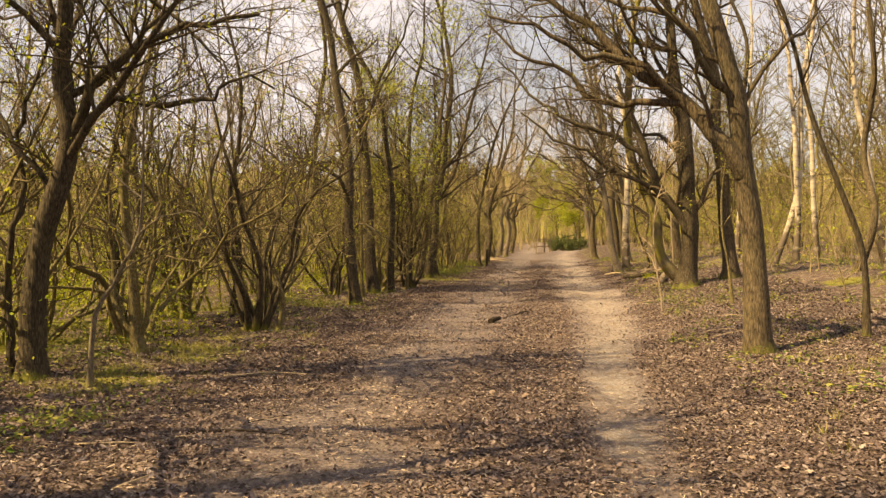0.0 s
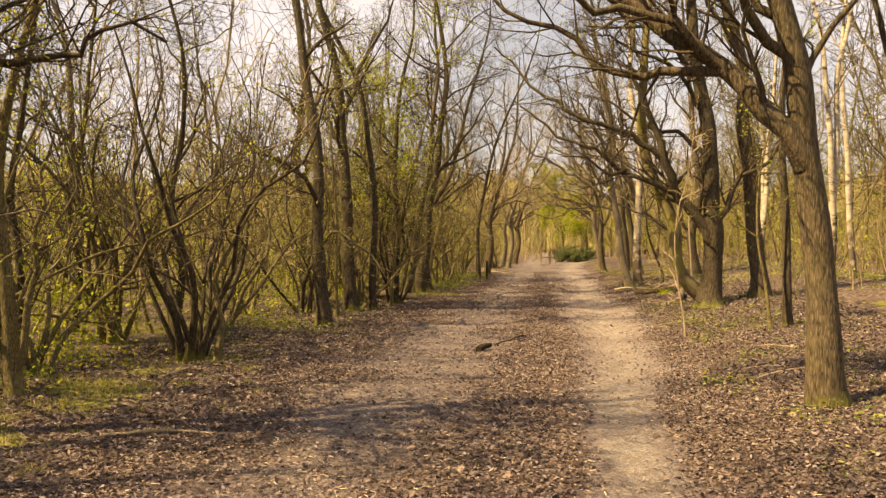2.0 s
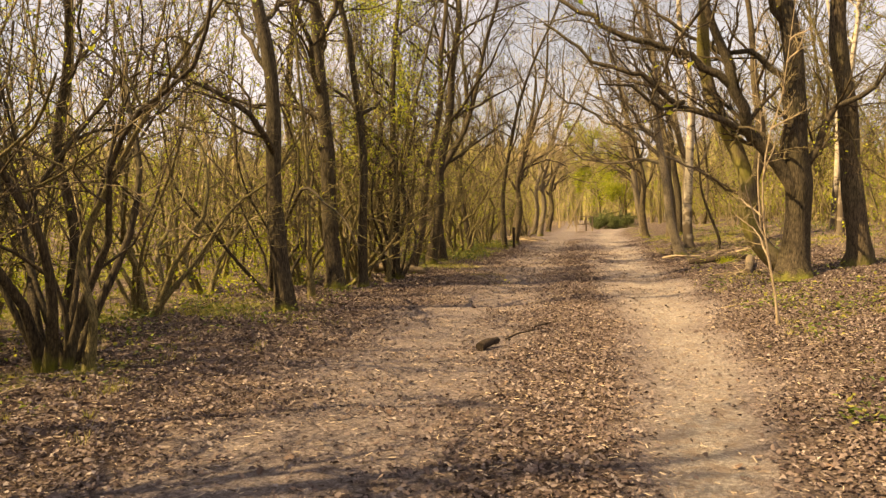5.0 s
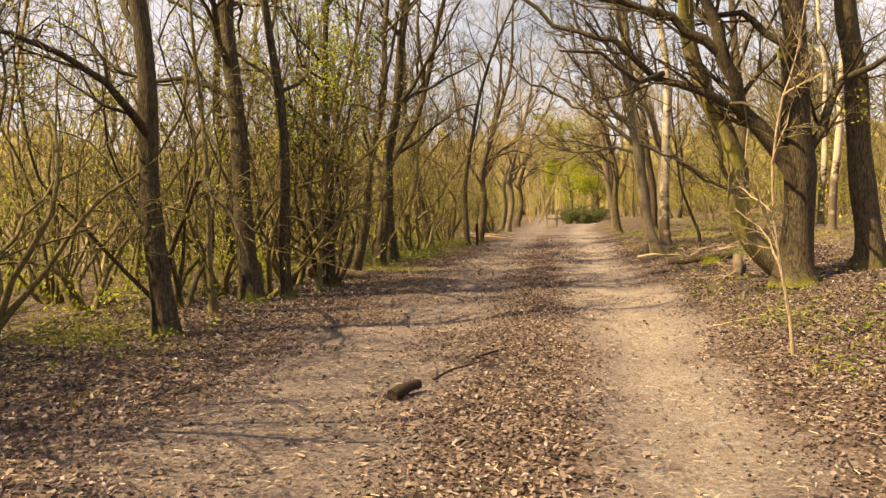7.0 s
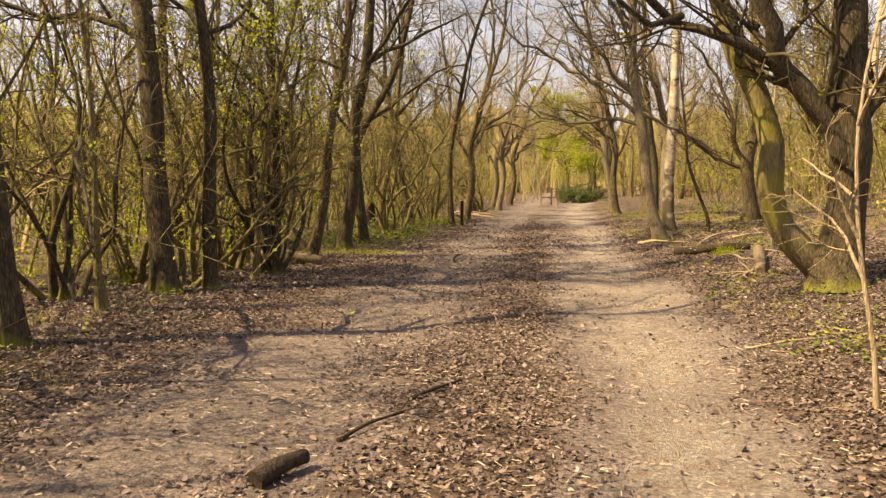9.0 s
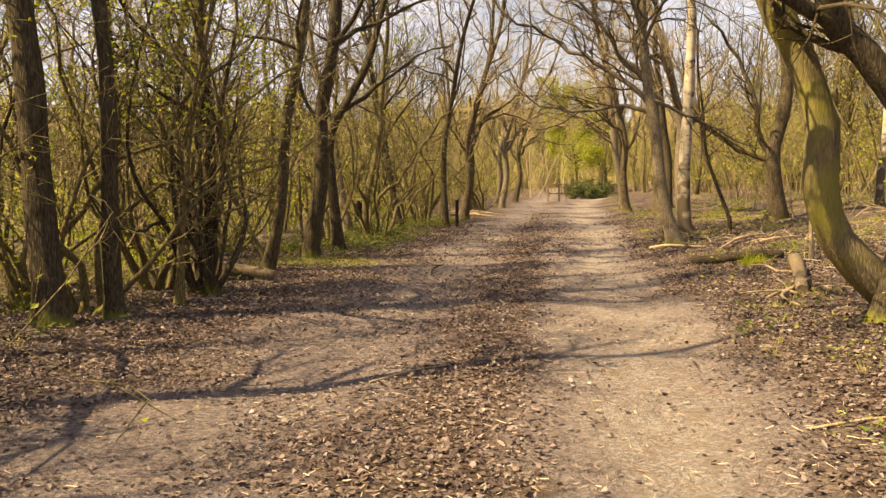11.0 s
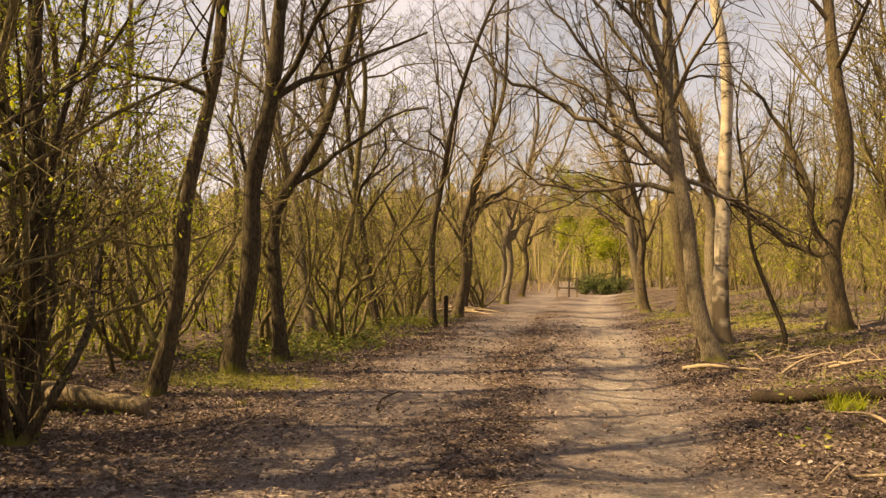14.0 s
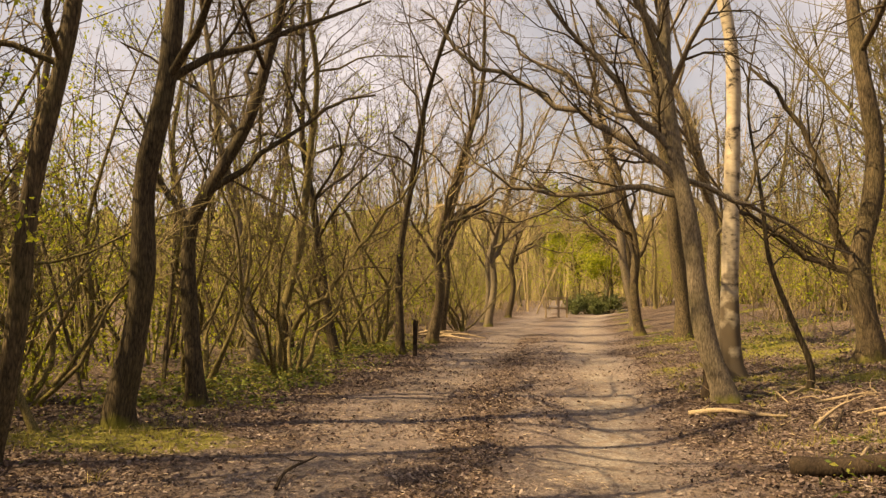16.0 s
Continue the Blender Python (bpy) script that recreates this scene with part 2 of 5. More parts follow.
def gz(x, y):
    return float(ground_z(x, y))


def quick_mesh(name, verts, quads, mat_, smooth=True):
    me = bpy.data.meshes.new(name)
    verts, quads = np.asarray(verts, np.float32), np.asarray(quads, np.int32)
    k = quads.shape[1]
    me.vertices.add(len(verts))
    me.vertices.foreach_set("co", verts.ravel())
    me.loops.add(quads.size)
    me.loops.foreach_set("vertex_index", quads.ravel())
    me.polygons.add(len(quads))
    me.polygons.foreach_set("loop_start", np.arange(0, quads.size, k, dtype=np.int32))
    me.polygons.foreach_set("use_smooth", np.full(len(quads), smooth))
    me.materials.append(mat_)
    me.update(calc_edges=True)
    return me


def tubes(runs, sides):
    """Tapered tubes along many runs of points: (points, radii) each. Vertices and quads."""
    groups = {}
    for p, r in runs:
        groups.setdefault(len(p), []).append((p, r))
    V, Q, base = [], [], 0
    ang = np.linspace(0, 2 * np.pi, sides, endpoint=False)
    for n, items in groups.items():
        P = np.array([a for a, _ in items], float)
        R = np.array([b for _, b in items], float)
        T = np.gradient(P, axis=1)
        T /= np.linalg.norm(T, axis=2, keepdims=True) + 1e-9
        axes = np.array([[0.98, 0.2, 0.0], [-0.15, 0.98, 0.1], [0.0, 0.1, 0.99]])
        along = np.abs(T @ axes.T).max(axis=1)
        A = np.cross(T, np.broadcast_to(axes[along.argmin(axis=1)][:, None], T.shape))
        A /= np.linalg.norm(A, axis=2, keepdims=True) + 1e-9
        B = np.cross(T, A)
        ring = P[:, :, None] + R[:, :, None, None] * (np.cos(ang)[None, None, :, None] * A[:, :, None] + np.sin(ang)[None, None, :, None] * B[:, :, None])
        V.append(ring.reshape(-1, 3))
        m = len(items)
        idx = base + np.arange(m * n * sides).reshape(m, n, sides)
        nxt = np.roll(idx, -1, axis=2)
        Q.append(np.stack([idx[:, :-1], nxt[:, :-1], nxt[:, 1:], idx[:, 1:]], axis=-1).reshape(-1, 4))
        base += m * n * sides
    return np.concatenate(V), np.concatenate(Q)


def part(name, me, parent, label=""):
    ob = new(name, me)
    ob.parent = parent
    if label:
        ob["label"] = label
    return ob


def smooth_run(pts, step):
    """A smooth curve through the points, about one point every step metres."""
    pts = np.asarray(pts, float)
    ext = np.vstack([2 * pts[0] - pts[1], pts, 2 * pts[-1] - pts[-2]])
    out = []
    for i in range(1, len(ext) - 2):
        a, b, c, d = ext[i - 1:i + 3]
        k = max(2, int(np.linalg.norm(c - b) / step))
        t = np.arange(k)[:, None] / k
        out.append(0.5 * (2 * b + (c - a) * t + (2 * a - 5 * b + 4 * c - d) * t ** 2 + (3 * b - a - 3 * c + d) * t ** 3))
    out.append(pts[-1:])
    return np.vstack(out)


def unit(v):
    return v / (np.linalg.norm(v) + 1e-9)


def grow(rng, p, d, length, r, level, depth, out, up=0.06, wob=0.22, kids=(5, 5, 4, 3), start=0.2, thin=0.0035):
    """A branch and all that grows from it, as runs by level."""
    n = (6, 6, 5, 3, 3)[min(level, 4)] if thin < 0.005 else (6, 6, 4, 3, 2)[min(level, 4)]
    seg = length / (n - 1)
    nz = rng.normal(0, wob, (n, 3))
    pts = [p]
    for i in range(1, n):
        d = unit(d + nz[i] + np.array([0, 0, up]))
        pts.append(pts[-1] + d * seg)
    rad = np.linspace(r, max(r * 0.3, thin * 0.6), n)
    out.setdefault(level, []).append((pts, rad))
    if level < depth:
        k = kids[min(level, len(kids) - 1)]
        for j in range(k):
            u = start + (1 - start) * (j + rng.random()) / k
            f = u * (n - 1)
            i = min(int(f), n - 2)
            q = pts[i] + (pts[i + 1] - pts[i]) * (f - i)
            t = unit(pts[i + 1] - pts[i])
            side = unit(np.cross(t, rng.normal(0, 1, 3)))
            a = rng.uniform(0.5, 1.0)
            grow(rng, q, unit(t * math.cos(a) + side * math.sin(a)), length * rng.uniform(0.35, 0.62) * (1.15 - 0.45 * u),
                 max(thin, r * (1 - 0.7 * u) * 0.62), level + 1, depth, out, up, wob, kids, start, thin)


def leaf_quads(rng, where, size, flat=False):
    """One small pointed leaf at each place."""
    where = np.asarray(where, float)
    n = len(where)
    a = rng.normal(0, 1, (n, 3))
    if flat:
        a[:, 2] *= 0.25
    a /= np.linalg.norm(a, axis=1, keepdims=True)
    b = rng.normal(0, 1, (n, 3))
    if flat:
        b[:, 2] *= 0.35
    b -= a * (a * b).sum(1, keepdims=True)
    b /= np.linalg.norm(b, axis=1, keepdims=True)
    c = np.cross(a, b)
    s = size * (rng.uniform(0.35, 1.6, (n, 1)) if flat else rng.uniform(0.6, 1.3, (n, 1)))
    bend = rng.uniform(-0.22, 0.3, (n, 1)) * s * np.where(c[:, 2:3] < 0, -1, 1)
    wide = rng.uniform(0.16, 0.36, (n, 1)) * s
    mid = rng.uniform(0.35, 0.65, (n, 1)) * s
    V = np.stack([where, where + a * mid + b * wide + c * bend, where + a * s, where + a * (s - mid) - b * wide + c * bend * 0.7], axis=1)
    idx = np.arange(4 * n).reshape(n, 4)
    T = np.concatenate([idx[:, [0, 1, 2]], idx[:, [0, 2, 3]]])
    return V.reshape(-1, 3), T


def curled_leaves(rng, where, size):
    """Dry leaves lying about: six-cornered, with a raised midrib or edges."""
    n = len(where)
    t = rng.uniform(0, 6.28, n)
    a = np.stack([np.cos(t), np.sin(t), rng.normal(0, 0.24, n)], 1)
    b = np.stack([-np.sin(t), np.cos(t), rng.normal(0, 0.36, n)], 1)
    s = (size * rng.uniform(0.4, 1.5, n))[:, None]
    w = s * rng.uniform(0.2, 0.36, (n, 1))
    up = np.array([0, 0, 1.0]) * s
    c1, c2, c3 = (rng.uniform(-0.12, 0.3, (n, 1)) for _ in range(3))
    V = np.stack([where, where + a * s * 0.3 + b * w + up * c1, where + a * s * 0.75 + b * w * 0.8 + up * c2, where + a * s + up * c3,
                  where + a * s * 0.7 - b * w * 0.9 + up * c1 * 0.8, where + a * s * 0.28 - b * w * 0.8 + up * c2 * 0.9], axis=1)
    i = np.arange(6 * n).reshape(n, 6)
    return V.reshape(-1, 3), np.concatenate([i[:, [0, 1, 2, 3]], i[:, [0, 3, 4, 5]]])


def leaves_on(rng, out, levels, per, size):
    ends = [np.array(p) for lv in levels for p, _ in out.get(lv, [])]
    if not ends or not per:
        return None
    pts = []
    for p in ends:
        m = rng.poisson(per)
        if m:
            i = rng.integers(1, len(p), m)
            pts.append(p[i] + rng.normal(0, size * 0.9, (m, 3)))
    return leaf_quads(rng, np.concatenate(pts), size) if pts else None


def make_tree(name, x, y, r, trunk, limbs=(), height=11.0, seed=1, bark=None, twig=None, label="", category="tree", group="",
              leaves=0.0, kids=(6, 6, 5, 4), crown_from=0.4, n_auto=9, reach=2.6, depth=4, side=0.0, flare=1.35, leaf=None, leaf_size=0.05, up=0.06, clear=2.2, thin=0.0026, wob=0.26):
    """A tree: trunk points as (dx, dz) or (dx, dy, dz) from its foot, limbs as (radius, points)."""
    rng = np.random.default_rng(seed)
    bark, twig = bark or OAK_BARK, twig or TWIG_BARK
    root = new(name)
    root.location = (x, y, gz(x, y) - 0.04)
    full = lambda p: np.array(p if len(p) == 3 else (p[0], 0.0, p[1]), float)
    tp = [full(p) for p in trunk]
    while tp[-1][2] < height:
        d = tp[-1] - tp[-2]
        d = unit(d * np.array([0.8, 0.8, 1.0]) + rng.normal(0, 0.12, 3) * np.linalg.norm(d))
        tp.append(tp[-1] + d * 1.4)
    run = smooth_run(tp, 0.22)
    z = run[:, 2]
    rad = r * (1 - 0.86 * np.clip(z / z.max(), 0, 1) ** 0.9) * (1 + (flare - 1) * np.exp(-z / 0.22)) * (1 + 0.05 * np.sin(z * 5 + seed))
    run[1:-1, :2] += 0.18 * r * np.stack([np.sin(z[1:-1] * 2.1 + seed), np.cos(z[1:-1] * 1.7 + seed * 2)], 1)
    V, Q = tubes([(run, rad)], 14)
    ang = np.arctan2(V[:, 1] - np.repeat(run[:, 1], 14), V[:, 0] - np.repeat(run[:, 0], 14))
    axis = np.repeat(run, 14, axis=0)
    lump = 1 + 0.06 * np.sin(ang * 3 + seed + V[:, 2] * 0.8) + 0.13 * np.exp(-V[:, 2] / 0.25) * np.sin(ang * 5 + seed)
    V = axis + (V - axis) * lump[:, None]
    part("trunk", quick_mesh("trunk", V, Q, bark), root)
    out = {}
    for k, (lr, pts) in enumerate(limbs):
        P = smooth_run([full(p) for p in pts], 0.25)
        P[1:] += rng.normal(0, 0.014, P[1:].shape)
        wave = np.arange(len(P))[1:, None] * np.array([0.9, 1.1, 1.3]) + rng.uniform(0, 6.28, 3)
        P[1:] += 0.05 * np.sin(wave) + 0.025 * np.sin(wave * 2.3)
        rr = np.linspace(lr, max(lr * 0.28, 0.012), len(P))
        V, Q = tubes([(P, rr)], 9)
        part("limb", quick_mesh("limb", V, Q, bark), root)
        total = np.linalg.norm(np.diff(P, axis=0), axis=1).sum()
        m = max(4, int(total * 3.4))
        for j in range(m):
            i = int(len(P) * (0.15 + 0.85 * (j + rng.random()) / m))
            i = min(i, len(P) - 2)
            t = unit(P[i + 1] - P[i])
            s = unit(np.cross(t, rng.normal(0, 1, 3)))
            a = rng.uniform(0.45, 0.95)
            grow(rng, P[i], unit(t * math.cos(a) + s * math.sin(a) + np.array([0, 0, 0.15])), rng.uniform(0.7, 1.7) * reach / 2.6, max(0.009, rr[i] * 0.45), 2, depth, out, up, wob, kids, 0.15, thin)
    for j in range(n_auto):
        f = crown_from + (0.99 - crown_from) * (j + rng.random()) / n_auto
        i = int(f * (len(run) - 2))
        if run[i][2] < clear:
            continue
        a = rng.uniform(0, 2 * np.pi)
        d = unit(np.array([math.cos(a) + side, math.sin(a), rng.uniform(0.45, 1.1)]))
        grow(rng, run[i], d, reach * rng.uniform(0.7, 1.2) * (1.25 - 0.7 * f), max(0.014, rad[i] * 0.5), 1, depth, out, up, wob, kids, 0.2, thin)
    for run1 in out.get(1, []):
        V, Q = tubes([run1], 7)
        part("branch", quick_mesh("branch", V, Q, bark), root)
    fine = [t for lv in out if lv > 1 for t in out[lv]]
    if fine:
        V, Q = tubes(fine, 3)
        tagged(part("crown", quick_mesh("crown", V, Q, twig), root), kind="stuff")
    lf = leaves_on(rng, out, (3, 4), leaves, leaf_size)
    if lf:
        part("foliage", quick_mesh("foliage", *lf, leaf or GREEN_LEAF, False), root, "fresh yellow-green spring leaves")["kind"] = "stuff"
    return tagged(root, label, category, group)


def make_shrub(name, x, y, stems, tall, seed, spread=0.35, r=0.03, bark=None, twig=None, leaves=0.0, label="", category="shrub", group="", kids=(6, 3, 2), foot=0.16, depth=2, leaf=None, leaf_size=0.05, wobble=0.21):
    """Many stems fanning from one stool."""
    rng = np.random.default_rng(seed)
    bark, twig = bark or HAZEL_BARK, twig or TWIG_BARK
    root = new(name)
    root.location = (x, y, gz(x, y) - 0.04)
    out = {}
    for k in range(stems):
        a = 2 * np.pi * (k + rng.random() * 0.7) / stems
        h = tall * rng.uniform(0.55, 1.0)
        lean = spread * rng.uniform(0.3, 1.2)
        p = np.array([math.cos(a) * foot * rng.uniform(0.3, 1), math.sin(a) * foot * rng.uniform(0.3, 1), 0])
        d = unit(np.array([math.cos(a) * lean, math.sin(a) * lean, 1.0]))
        n = 8
        pts = [p]
        for i in range(1, n):
            d = unit(d + rng.normal(0, wobble, 3) + np.array([0, 0, 0.08]))
            pts.append(pts[-1] + d * h / (n - 1))
        sr = r * rng.uniform(0.6, 1.25)
        P = smooth_run(pts, 0.35)
        rr = np.linspace(sr, sr * 0.22, len(P)) * (1 + 0.5 * np.exp(-np.arange(len(P)) / 1.5))
        V, Q = tubes([(P, rr)], 7)
        part("stem", quick_mesh("stem", V, Q, bark), root)
        for j in range(kids[0]):
            i = min(int(len(P) * (0.22 + 0.78 * (j + rng.random()) / kids[0])), len(P) - 2)
            t = unit(P[i + 1] - P[i])
            s = unit(np.cross(t, rng.normal(0, 1, 3)))
            an = rng.uniform(0.4, 0.9)
            grow(rng, P[i], unit(t * math.cos(an) + s * math.sin(an)), h * rng.uniform(0.16, 0.36), rr[i] * 0.5, 2, depth + 2, out, 0.05, 0.22, (0, 0, kids[1], kids[2], 2), 0.2, 0.0045)
    fine = [t for lv in out for t in out[lv]]
    V, Q = tubes(fine, 3)
    tagged(part("crown", quick_mesh("crown", V, Q, twig), root), kind="stuff")
    lf = leaves_on(rng, out, (3, 4), leaves, leaf_size)
    if lf:
        part("foliage", quick_mesh("foliage", *lf, leaf or GREEN_LEAF, False), root, "fresh yellow-green spring leaves")["kind"] = "stuff"
    return tagged(root, label, category, group)


# ---- ground ----
def spaced(stops):
    out = []
    for (a, b, s) in stops:
        out.append(np.arange(a, b, s))
    return np.concatenate(out)


def cover(x, y):
    """How bare, littered and mossy the floor is."""
    w = trail_half(y) * (1.0 + 0.2 * lattice(y * 0.8, x * 0 + 3.3, 5))
    mid_ = trail(y) + 0.10 * lattice(y * 0.55, x * 0 + 7.7, 13) + 0.07 * lattice(x * 1.9, y * 1.9, 14)
    bare = np.exp(-np.abs((x - mid_) / w) ** 2.4) * (np.interp(y, [5, 9, 13, 17], [0.6, 0.68, 0.76, 0.82]) + 0.38 * lattice(x * 1.3, y * 0.9, 16) + 0.15 * lattice(x * 3.1, y * 2.6, 19))
    left_rut = 0.35 * np.exp(-np.abs((x + 1.7 + 0.3 * lattice(y * 0.3, x * 0 + 1.0, 6)) / 0.7) ** 3)
    far = np.clip((y - 24) / 10, 0, 1)
    left_rut = left_rut + far * 0.16 * np.exp(-np.abs((x + 0.6) / 1.6) ** 4)
    track = np.exp(-np.abs((x + 0.65) / 2.7) ** 6)
    litter = 0.95 - np.interp(y, [8, 14], [0.42, 0.54]) * track + 0.55 * np.exp(-np.abs((x + 0.15 + 0.04 * np.clip(y - 20, 0, 20)) / 0.4) ** 2) * (1 - 0.6 * far)
    litter = litter + 0.22 * lattice(x * 0.9, y * 0.9, 7) - 0.9 * bare - 0.55 * left_rut
    green = np.clip(0.04 * (x < -3.4) + 0.75 * lattice(x * 0.45, y * 0.45, 9) + 0.45 * lattice(x * 1.3, y * 1.3, 10) - 0.12, 0, 1) * np.clip((np.abs(x + 0.7) - 3.0) / 1.2, 0, 1)
    bank = np.exp(-((x - 2.4) / 0.9) ** 2) * np.clip((y - 29) / 4, 0, 1)
    pad = 1.3 * np.exp(-(((x + 4.1) / 1.5) ** 2 + ((y - 26.5) / 0.75) ** 2)) + np.exp(-(((x + 5.25) / 0.5) ** 2 + ((y - 16.6) / 0.35) ** 2))
    return np.clip(bare + left_rut, 0, 1), np.clip(litter, 0, 1), np.clip(green * 1.3 + 0.75 * bank * np.clip(0.55 + 0.9 * lattice(x * 1.1, y * 1.1, 17), 0, 1) + pad, 0, 1)


xs = spaced([(-300, -60, 40), (-60, -16, 4), (-16, -7, 0.5), (-7, 6, 0.085), (6, 16, 0.5), (16, 60, 4), (60, 301, 40)])
ys = spaced([(-200, -20, 30), (-20, 1.5, 1.0), (1.5, 34, 0.085), (34, 62, 0.3), (62, 90, 2), (90, 401, 30)])
GX, GY = np.meshgrid(xs, ys)
GZ = ground_z(GX, GY)
nx, ny = len(xs), len(ys)
idx = np.arange(nx * ny).reshape(ny, nx)
quads = np.stack([idx[:-1, :-1], idx[:-1, 1:], idx[1:, 1:], idx[1:, :-1]], -1).reshape(-1, 4)
ground_mesh = quick_mesh("ground", np.stack([GX, GY, GZ], -1).reshape(-1, 3), quads, FLOOR)
layer = ground_mesh.color_attributes.new("cover", "FLOAT_COLOR", "POINT")
cb, cl, cm = cover(GX, GY)
layer.data.foreach_set("color", np.stack([cb, cl, cm, np.ones_like(cb)], -1).astype(np.float32).ravel())
tagged(new("ground", ground_mesh), "woodland floor of sandy trail, packed earth and brown leaf litter", "ground", kind="structure")

# distant woodland that closes the view
ang = np.linspace(0, 2 * np.pi, 1201)
rad_w = 82 + 7 * lattice(ang * 9, ang * 0 + 0.5, 3)
tops = 8.5 + 1.2 * lattice(ang * 30, ang * 0, 4) + 0.9 * lattice(ang * 160, ang * 0, 8) + 0.9 * lattice(ang * 600, ang * 0, 18)
rows_w = []
for f in (0.0, 0.35, 0.7, 1.0):
    rr = rad_w + f * f * 9 + 2.0 * lattice(ang * 160, ang * 0 + f * 7, 12)
    rows_w.append(np.stack([rr * np.cos(ang), rr * np.sin(ang) + 15, -1.0 + f * (tops + 1)], -1))
W = np.array(rows_w)
idx = np.arange(W.shape[0] * W.shape[1]).reshape(W.shape[:2])
tagged(new("backdrop", quick_mesh("backdrop", W.reshape(-1, 3), np.stack([idx[:-1, :-1], idx[:-1, 1:], idx[1:, 1:], idx[1:, :-1]], -1).reshape(-1, 4), FAR_WOODS)),
       "distant brown and olive spring woodland", "woodland", kind="structure")

# ---- the trees along the trail ----
HEROES = []


def hero(*a, **k):
    ob = make_tree(*a, **k)
    HEROES.append((a[1], a[2]))
    return ob


# by the right edge
hero("oak_tree", 2.72, 10.6, 0.165, [(0, 0), (-0.1, 1.1), (-0.2, 2.09), (-0.3, 3.15), (-0.43, 3.65), (-0.74, 4.58)],
     [(0.115, [(-0.26, 0, 2.35), (-0.66, 0, 2.97), (-1.03, 0.1, 3.35), (-1.65, 0.2, 3.87), (-2.08, 0.3, 4.26), (-2.9, 0.5, 5.0)]),
      (0.055, [(-1.0, 0.1, 3.32), (-1.77, 0.4, 3.37), (-2.33, 0.6, 3.57), (-2.65, 0.7, 3.96), (-3.22, 0.8, 4.24), (-3.68, 1.0, 4.64)]),
      (0.06, [(-0.9, 0.1, 3.2), (-1.5, 0.0, 3.75), (-2.5, -0.2, 4.05), (-3.5, -0.3, 4.5)]),
      (0.05, [(-0.5, 0, 3.8), (-1.2, 0.3, 4.5), (-2.2, 0.6, 4.9), (-3.2, 0.8, 5.0)]),
      (0.06, [(-0.38, 0, 3.4), (-0.79, -0.2, 3.84), (-1.22, -0.4, 4.23), (-1.9, -0.6, 4.9)]),
      (0.035, [(-0.28, 0, 3.2), (0.16, 0, 3.88), (0.62, 0.2, 4.47), (1.0, 0.3, 5.3)])],
     height=10.5, seed=11, bark=OAK_BARK, leaves=0.15, kids=(7, 7, 6, 4), n_auto=12, crown_from=0.42, clear=4.2, label="leaning oak with bare spreading limbs beside the trail")
# trunk shade is put into this oak's bark colour
hero("oak_tree", 3.45, 20.7, 0.24, [(0, 0), (0.0, 0.78), (0.03, 1.5), (0.05, 1.75), (0.0, 2.7), (-0.1, 3.83), (-0.25, 5.0), (-0.42, 6.1)],
     [(0.145, [(0.0, 0, 1.45), (-0.13, -0.03, 1.72), (-0.56, -0.1, 2.29), (-0.9, -0.2, 3.0), (-1.2, -0.3, 3.6), (-1.45, -0.4, 4.5), (-1.95, -0.5, 5.5)]),
      (0.075, [(-0.62, -0.12, 2.4), (-0.85, -0.2, 2.62), (-1.12, -0.3, 2.73), (-1.5, -0.35, 2.8), (-1.92, -0.4, 3.09), (-2.6, -0.5, 3.5), (-3.4, -0.4, 3.9), (-4.3, -0.2, 4.7)]),
      (0.07, [(-1.0, -0.22, 3.2), (-1.6, -0.3, 3.75), (-2.4, -0.4, 4.1), (-3.3, -0.3, 4.5), (-4.2, 0.1, 5.3), (-4.9, 0.3, 6.1)]),
      (0.06, [(-0.05, 0, 3.3), (-0.5, 0.2, 3.9), (-1.2, 0.4, 4.1), (-2.0, 0.5, 4.6), (-2.8, 0.7, 5.4)]),
      (0.06, [(-0.2, 0, 4.4), (-0.8, -0.3, 5.2), (-1.8, -0.5, 5.8), (-2.8, -0.6, 6.1)]),
      (0.045, [(-1.9, -0.38, 3.1), (-2.3, -0.7, 3.0), (-2.8, -0.9, 3.3), (-3.3, -1.1, 3.3)]),
      (0.085, [(0.04, 0, 1.75), (0.17, 0, 2.05), (0.4, 0, 2.5), (0.62, 0, 2.91), (1.0, 0.05, 3.16), (1.8, 0.1, 4.1)])],
     height=11, seed=12, bark=DARK_SHADE_BARK, leaves=0.1, kids=(7, 7, 6, 4), n_auto=11, crown_from=0.45, clear=4.5, flare=1.6, label="forked old oak, bark darkened as by shade, with wide bare limbs")
hero("mossy_tree", 3.15, 21.0, 0.17, [(0.6, 0, -0.05), (0.12, 0, 0.32), (-0.3, 0, 0.75), (-0.45, 0, 1.25), (-0.42, 0, 1.75), (-0.6, 0, 2.35), (-0.95, 0, 3.0), (-1.2, 0, 3.9)],
     height=9.5, seed=13, bark=MOSSY_BARK, n_auto=8, crown_from=0.5, clear=3.8, flare=1.15, label="bent tree with bright green moss on its lower trunk")
hero("oak_tree", 4.6, 21.2, 0.2, [(0, 0), (-0.09, 1.53), (-0.23, 2.76), (-0.37, 3.77)], height=12, seed=14, bark=OAK_BARK, n_auto=10, crown_from=0.35, clear=3.6, label="straight brown-barked oak beside the forked oak")
